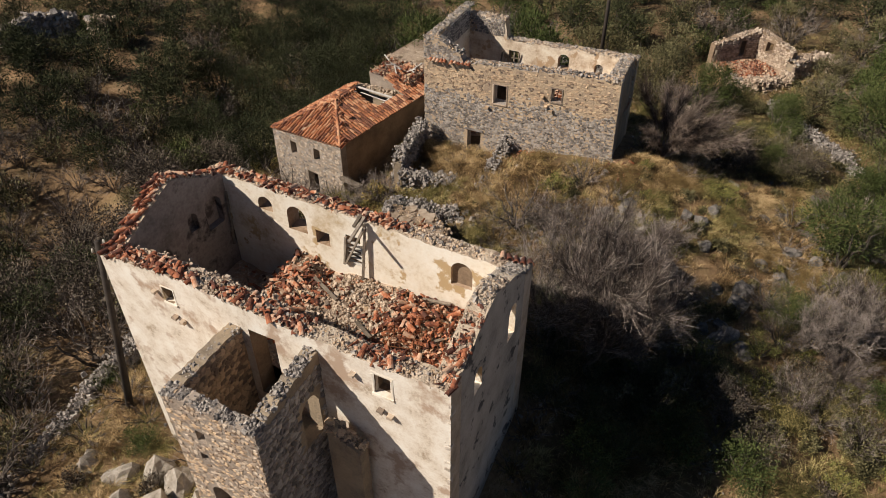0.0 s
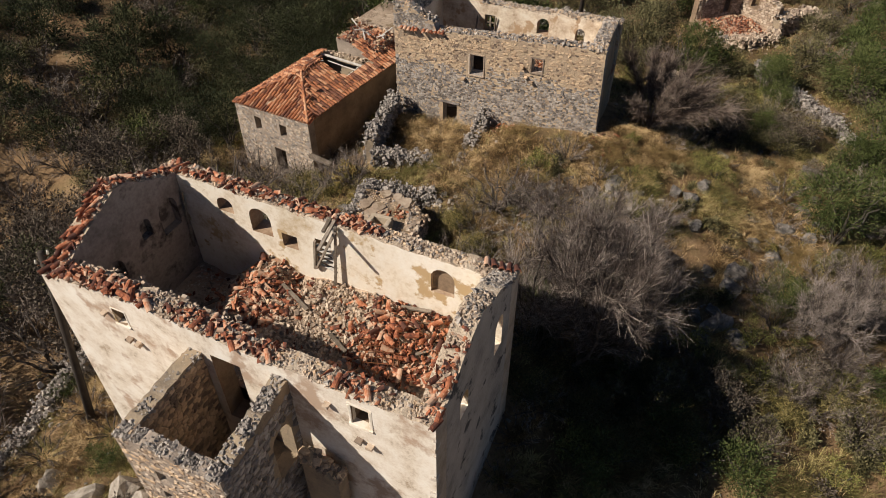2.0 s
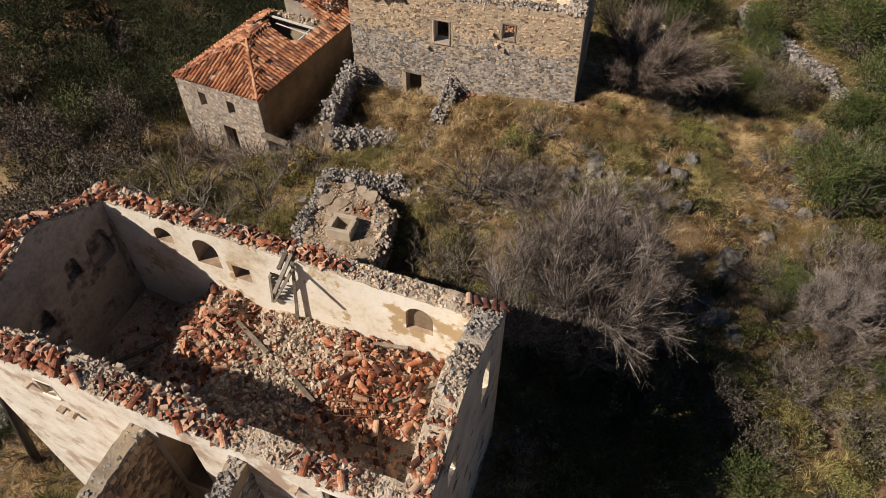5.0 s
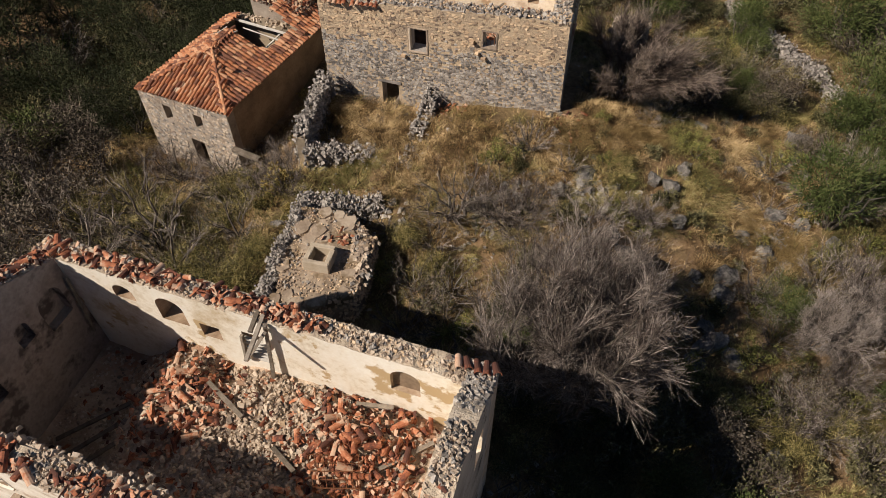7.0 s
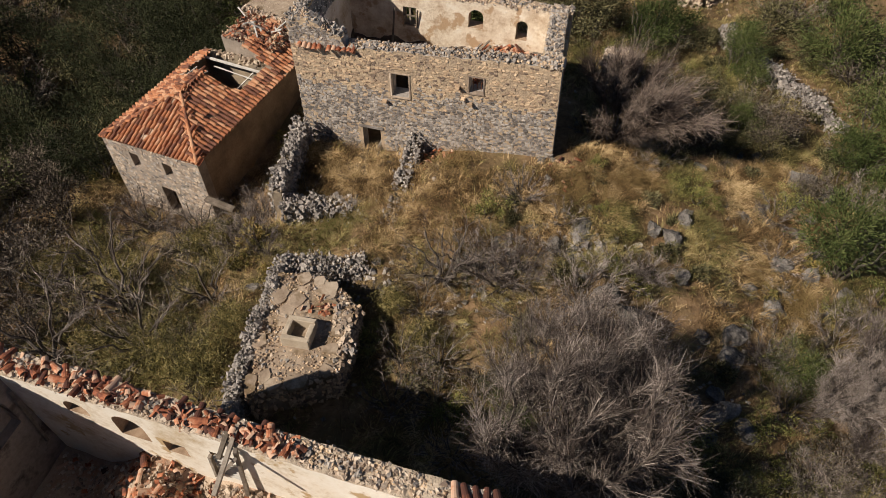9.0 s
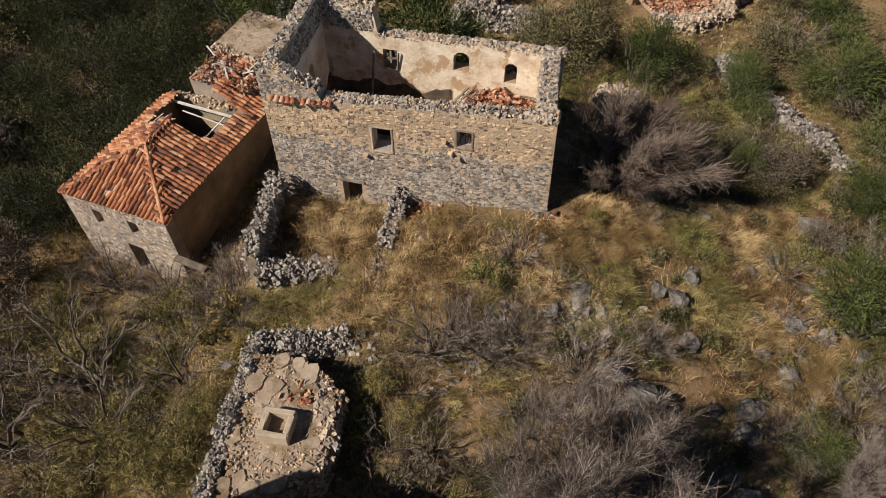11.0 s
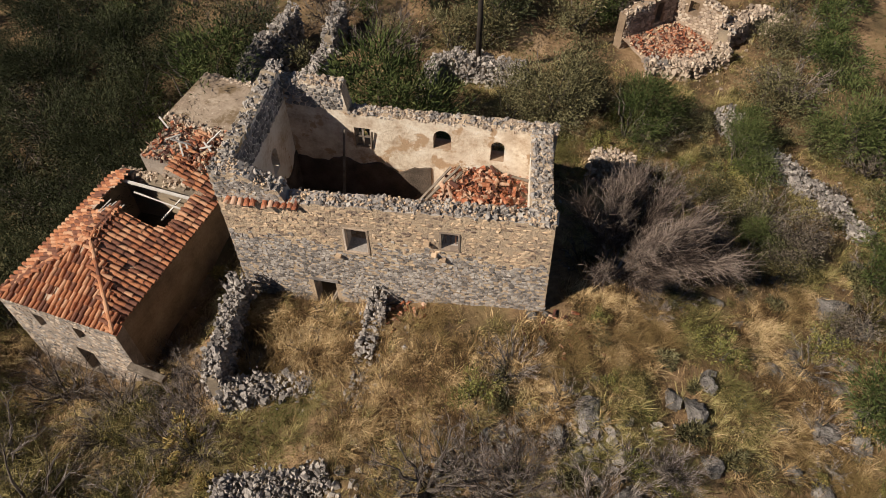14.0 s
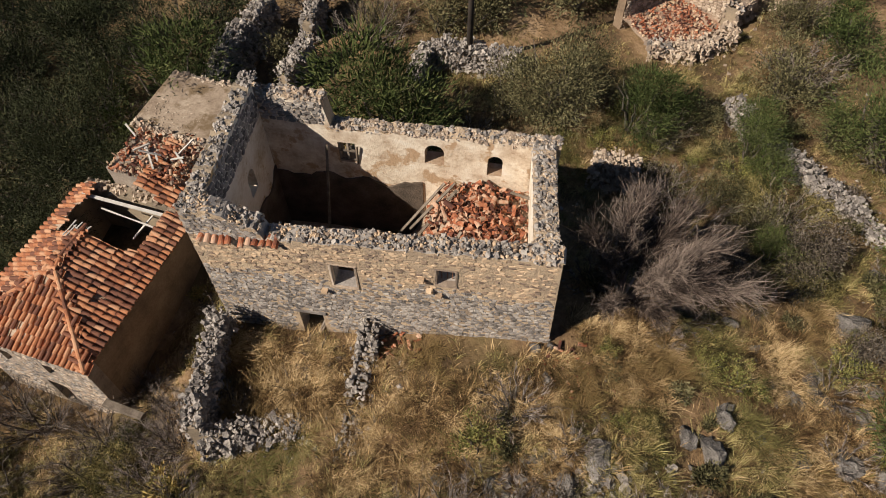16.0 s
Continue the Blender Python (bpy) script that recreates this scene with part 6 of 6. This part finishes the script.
def fallen_tree(root, fans):
    """A dead tree lying on the slope, its limbs ending in brooms of parallel twigs."""
    ob = thing("dead_tree", Matrix.Translation(root), "great leaning dead tree with brown fans of bare twigs", "dead tree")
    root = np.array(root)
    for tip, spread, n in fans:
        tip = np.array(tip) - root
        d = tip / np.linalg.norm(tip)
        bend = tip * 0.45 + np.array((0, 0, 0.35))
        line = [np.zeros(3), tip * 0.2 + (0, 0, 0.2), bend, tip * 0.75 + (0, 0, 0.22), tip]
        link("limb", mesh_of("limb", *swept([tuple(p) for p in line], 0.075, 0.012, 6), TWIG), ob)
        p0, p1, ws = [], [], []
        for i in range(int(n * 0.55)):
            t = rng.uniform(0.3, 1.0) * 4
            k = min(int(t), 3)
            s = line[k] + (line[k + 1] - line[k]) * (t - k)
            side = unit(1)[0] * (1, 1, 0.6)
            side -= d * (side @ d)
            way = d * rng.uniform(0.6, 1.0) + side * spread * rng.uniform(0.3, 1.0)
            length = np.linalg.norm(tip) * rng.uniform(0.15, 0.4)
            m = s + way * length * 0.55 + rng.normal(0, 0.05, 3)
            e = m + (way * 0.8 + d * 0.2 + np.array((0, 0, -0.25)) + rng.normal(0, 0.28, 3)) * length * 0.6
            p0 += [s, m]
            p1 += [m, e]
            ws += [0.034, 0.024]
            for q in range(9):
                f = rng.uniform(0.1, 1.0)
                b = m + (e - m) * f if q > 2 else s + (m - s) * f
                w = way + d * 0.2 + rng.normal(0, 0.5, 3) + np.array((0, 0, -0.15))
                p0.append(b)
                p1.append(b + w / np.linalg.norm(w) * length * rng.uniform(0.25, 0.55))
                ws.append(0.013)
        v = ribbons(np.array(p0), np.array(p1), ws)
        link("twig_fan", mesh_of("twig_fan", v, np.arange(len(v)).reshape(-1, 4), TWIG_BROWN), ob)["kind"] = "stuff"


fallen_tree((12.5, 34.5, 3.3), (
    ((11.1, 34.9, 7.0), 0.4, 260), ((13.6, 36.4, 5.9), 0.55, 420), ((14.9, 34.4, 5.5), 0.6, 460), ((15.2, 32.8, 5.3), 0.55, 440), ((11.3, 33.4, 5.4), 0.5, 260),
    ((13.1, 33.4, 6.4), 0.6, 400), ((12.6, 32.8, 5.1), 0.55, 300), ((14.4, 35.5, 5.9), 0.6, 420), ((12.4, 35.5, 6.6), 0.5, 300), ((14.1, 33.3, 5.8), 0.6, 380)))
planted(dead_a, [(16.6, 20.9, 0.95), (18.2, 21.8, 0.95), (14.2, 18.2, 0.7), (9.9, 20.2, 0.35), (19.6, 19.6, 0.9), (21.4, 21.6, 0.8), (11.2, 26.8, 0.6)], "dead shrubs")
planted(dead_b, [(5.2, 28.3, 0.75), (6.4, 27.5, 0.8), (6.9, 28.4, 0.6), (4.7, 24.0, 0.45), (13.4, 32.6, 0.4), (14.4, 23.2, 0.5), (8.4, 26.2, 0.9), (15.4, 22.4, 0.75), (-3.6, 34.6, 0.7), (-4.6, 33.2, 0.7), (-3.4, 32.0, 0.6), (16.4, 37.0, 1.0), (21.5, 27.0, 0.7), (15.2, 17.6, 0.8), (16.8, 18.8, 0.8), (18.6, 17.0, 0.9), (17.6, 23.2, 0.8), (19.0, 23.6, 0.7), (14.6, 21.2, 0.7), (22.6, 23.8, 0.9), (23.6, 26.0, 0.8), (24.8, 28.2, 0.8), (22.0, 18.6, 0.9), (25.0, 32.2, 0.7), (-8.0, 35.2, 0.7), (22.5, 29.5, 0.7), (-9.3, 38.5, 0.7), (-7.6, 37.1, 0.65), (-10.9, 39.5, 0.7), (-6.4, 36.1, 0.6), (-4.6, 35.7, 0.8), (-3.7, 36.3, 0.65), (-5.0, 37.5, 0.7)], "dead shrubs")
planted(half_bare, [(-16, 26, 1.0), (-15.5, 30.5, 0.9), (-13.2, 26.2, 0.8), (-11.8, 31.8, 0.8), (-8.6, 30.0, 0.7), (-7.2, 32.2, 0.6), (-10.4, 24.6, 0.7), (-6.2, 27.6, 0.6), (14.5, 19.0, 0.7), (16.2, 16.2, 0.8), (19.8, 21.2, 0.8), (20.6, 17.2, 0.8), (23.8, 20.4, 0.9), (24.4, 24.0, 0.8), (26.0, 30.6, 0.8), (12.0, 16.0, 0.7), (10.4, 18.6, 0.7), (8.2, 18.2, 0.8), (6.0, 17.4, 0.7), (20.4, 36.4, 0.8), (18.4, 42.6, 0.8), (2.0, 24.4, 0.6), (17.2, 39.8, 0.8), (-10.6, 27.5, 0.8)], "thorn shrubs")
planted(bare_tree, [(3.7, 28.4, 0.75), (5.7, 27.6, 0.55), (2.9, 24.9, 0.5), (14.6, 23.0, 0.5), (18.9, 22.6, 0.55), (-9.6, 31.6, 1.1), (-12.2, 29.4, 1.1), (-8.2, 28.6, 0.9), (-11.0, 34.6, 0.9), (-15.0, 27.0, 1.1), (-17.5, 15.5, 1.0), (-20.5, 21.0, 1.1), (-5.6, 30.2, 0.65), (-16.6, 23.0, 1.0), (-18.5, 19.0, 0.9), (-13.5, 33.6, 0.8), (-7.2, 34.8, 0.6), (1.5, 25.4, 0.5), (4.6, 28.9, 0.55), (-9.8, 38.2, 0.7), (-7.0, 36.4, 0.55)], "bare trees")


def meadow(n, x0, x1, y0, y1, keep):
    out = []
    while len(out) < n:
        x, y = rng.uniform(x0, x1), rng.uniform(y0, y1)
        if not built(x, y, 0.3) and keep(x, y):
            out.append((x, y, rng.uniform(0.6, 1.35)))
    return out


planted(low_d, meadow(85, -16, 27, 12, 46, lambda x, y: noise.noise((x * 0.2, y * 0.2, 71.0)) > -0.2), "thyme bushes")
planted(low_a, meadow(70, 6, 27, 15, 46, lambda x, y: noise.noise((x * 0.2, y * 0.2, 31.0)) > -0.1), "low sage bushes")
planted(low_b, [(x, y, 1.35 * s) for x, y, s in meadow(44, -16, 27, 12, 46, lambda x, y: x > 5 or rng.uniform() < 0.4)] + [(15.0, 30.5, 1.6), (14.5, 31.4, 1.2), (15.6, 30.1, 1.1), (13.2, 18.9, 1.6), (14.4, 18.4, 1.7), (15.8, 18.3, 1.6), (16.8, 18.8, 1.5)], "small green bushes")
planted(low_c, meadow(16, -16, 27, 12, 46, lambda x, y: True) + [(-3.6, 32.8, 1.7), (-3.9, 32.1, 1.3), (-4.4, 31.4, 1.2), (-3.2, 30.7, 0.9)], "yellowing bushes")
planted(dead_c, meadow(120, -18, 27, 12, 46, lambda x, y: noise.noise((x * 0.18, y * 0.18, 41.0)) > -0.15), "small dead bushes")


# ---- grass ----
def grass(n, mat, label, keep, height, name="dry_grass", blades=16, region=(-22, 34, 8, 58)):
    x, y = rng.uniform(region[0], region[1], n * 3), rng.uniform(region[2], region[3], n * 3)
    ok = [i for i in range(len(x)) if keep(x[i], y[i]) and not built(x[i], y[i], 0.05)][:n]
    bx, by = x[ok], y[ok]
    bz = np.array([ground_z(a, b) for a, b in zip(bx, by)])
    m = len(ok)
    tall = height * rng.uniform(0.5, 1.25, m)
    lean = rng.uniform(0, 2 * math.pi, m)
    base = np.repeat(np.stack([bx, by, bz - 0.02], 1), blades, 0)
    k = m * blades
    base[:, :2] += rng.normal(0, 0.09, (k, 2))
    ang = rng.uniform(0, 2 * math.pi, k)
    h = np.repeat(tall, blades) * rng.uniform(0.5, 1.1, k)
    out = rng.uniform(0.2, 0.85, k) * h
    d = np.stack([np.cos(ang) * out + np.cos(np.repeat(lean, blades)) * 0.35 * h, np.sin(ang) * out + np.sin(np.repeat(lean, blades)) * 0.35 * h, h], 1)
    side = np.stack([-np.sin(ang), np.cos(ang), np.zeros(k)], 1) * rng.uniform(0.005, 0.01, (k, 1))
    mid = base + d * (0.45, 0.45, 0.62)
    tip = base + d * (1.25, 1.25, 0.85)
    v = np.stack([base, mid + side, tip, mid - side], 1).reshape(-1, 3)
    i = np.arange(k)[:, None] * 4
    f = np.concatenate([i, i + 1, i + 2, i + 3], 1)
    tagged(new(name, mesh_of(name, v, f, mat)), label, "grass", kind="stuff")


def patch(x, y, s, seed):
    return noise.noise((x * s, y * s, seed))


def tussocks(n, mat, label, keep, height, radius, name, blades=52, region=(-16, 28, 11, 50)):
    """Large drooping grass clumps, each leaning its own way, gathered in drifts."""
    spots = []
    while len(spots) < n:
        x, y = rng.uniform(region[0], region[1]), rng.uniform(region[2], region[3])
        if keep(x, y) and not built(x, y, 0.1):
            for k in range(rng.integers(1, 5)):
                spots.append((x + rng.normal(0, 0.4), y + rng.normal(0, 0.4)))
    spots = [q for q in spots if not built(q[0], q[1], 0.05)]
    m = len(spots)
    base = np.array([(x, y, ground_z(x, y) - 0.03) for x, y in spots])
    size = rng.uniform(0.55, 1.35, m)
    k = m * blades
    tall, wide = np.repeat(size * height, blades), np.repeat(size * radius, blades)
    lean = np.repeat(rng.normal(-0.6, 0.9, m), blades)
    ang, off = rng.uniform(0, 2 * math.pi, k), np.sqrt(rng.uniform(0, 1, k))
    ring = np.stack([np.cos(ang), np.sin(ang), np.zeros(k)], 1)
    root = np.repeat(base, blades, 0) + ring * (off * wide)[:, None] * 0.7
    h = tall * rng.uniform(0.6, 1.15, k) * (1.1 - 0.35 * off)
    flow = ring * (0.25 + 0.6 * off)[:, None] + np.stack([np.cos(lean), np.sin(lean), np.zeros(k)], 1) * 0.45 + rng.normal(0, 0.16, (k, 3)) * (1, 1, 0)
    side = np.stack([-flow[:, 1], flow[:, 0], np.zeros(k)], 1)
    side *= (rng.uniform(0.004, 0.009, k) / (np.linalg.norm(side, axis=1) + 1e-9))[:, None]
    up = np.stack([np.zeros(k), np.zeros(k), h], 1)
    mid = root + flow * h[:, None] * 0.5 + up * 0.68
    tip = root + flow * h[:, None] * 1.35 + up * 0.72
    v = np.stack([root, mid + side, tip, mid - side], 1).reshape(-1, 3)
    tagged(new(name, mesh_of(name, v, np.arange(4 * k).reshape(k, 4), mat)), label, "grass", kind="stuff")


def golden(x, y):
    """Drifts of straw: thick below the second house and west of the dead thicket, thin in the gully."""
    g = patch(x, y, 0.33, 51.0) + 0.4 * patch(x, y, 0.9, 52.0)
    if 2 < x < 14 and 29.5 < y < 36.5 or 1 < x < 6 and 23.5 < y < 29 or 13 < x < 20 and 24 < y < 30:
        g += 0.24
    if x > 20 or x > 11 and y < 23.5:
        g -= 0.3
    return g


grass(15000, STRAW, "short dry stubble and thatch covering the soil", lambda x, y: patch(x, y, 0.3, 81.0) > -0.45, 0.2, "stubble", 7, (-16, 30, 12, 50))
grass(5000, STRAW, "tufts of dry straw-coloured grass over the hillside", lambda x, y: patch(x, y, 0.22, 51.0) > -0.4, 0.42)
grass(6500, GREENGRASS, "tufts of olive green grass over the hillside", lambda x, y: patch(x, y, 0.25, 61.0) > -0.12, 0.4, "green_grass")
tussocks(4200, STRAW, "drooping tussocks of golden dry grass over the hillside", lambda x, y: golden(x, y) > 0.17, 0.44, 0.26, "golden_tussocks")
tussocks(3900, GREENGRASS, "drooping tussocks of yellow-green grass between the rocks", lambda x, y: golden(x, y) < 0.26 and patch(x, y, 0.45, 97.0) > 0.0, 0.46, 0.28, "green_tussocks")
tussocks(330, STRAW, "tall golden grass filling the walled yard", lambda x, y: True, 0.62, 0.3, "tall_grass", 52, (-1.6, 2.8, 33.9, 38.0))
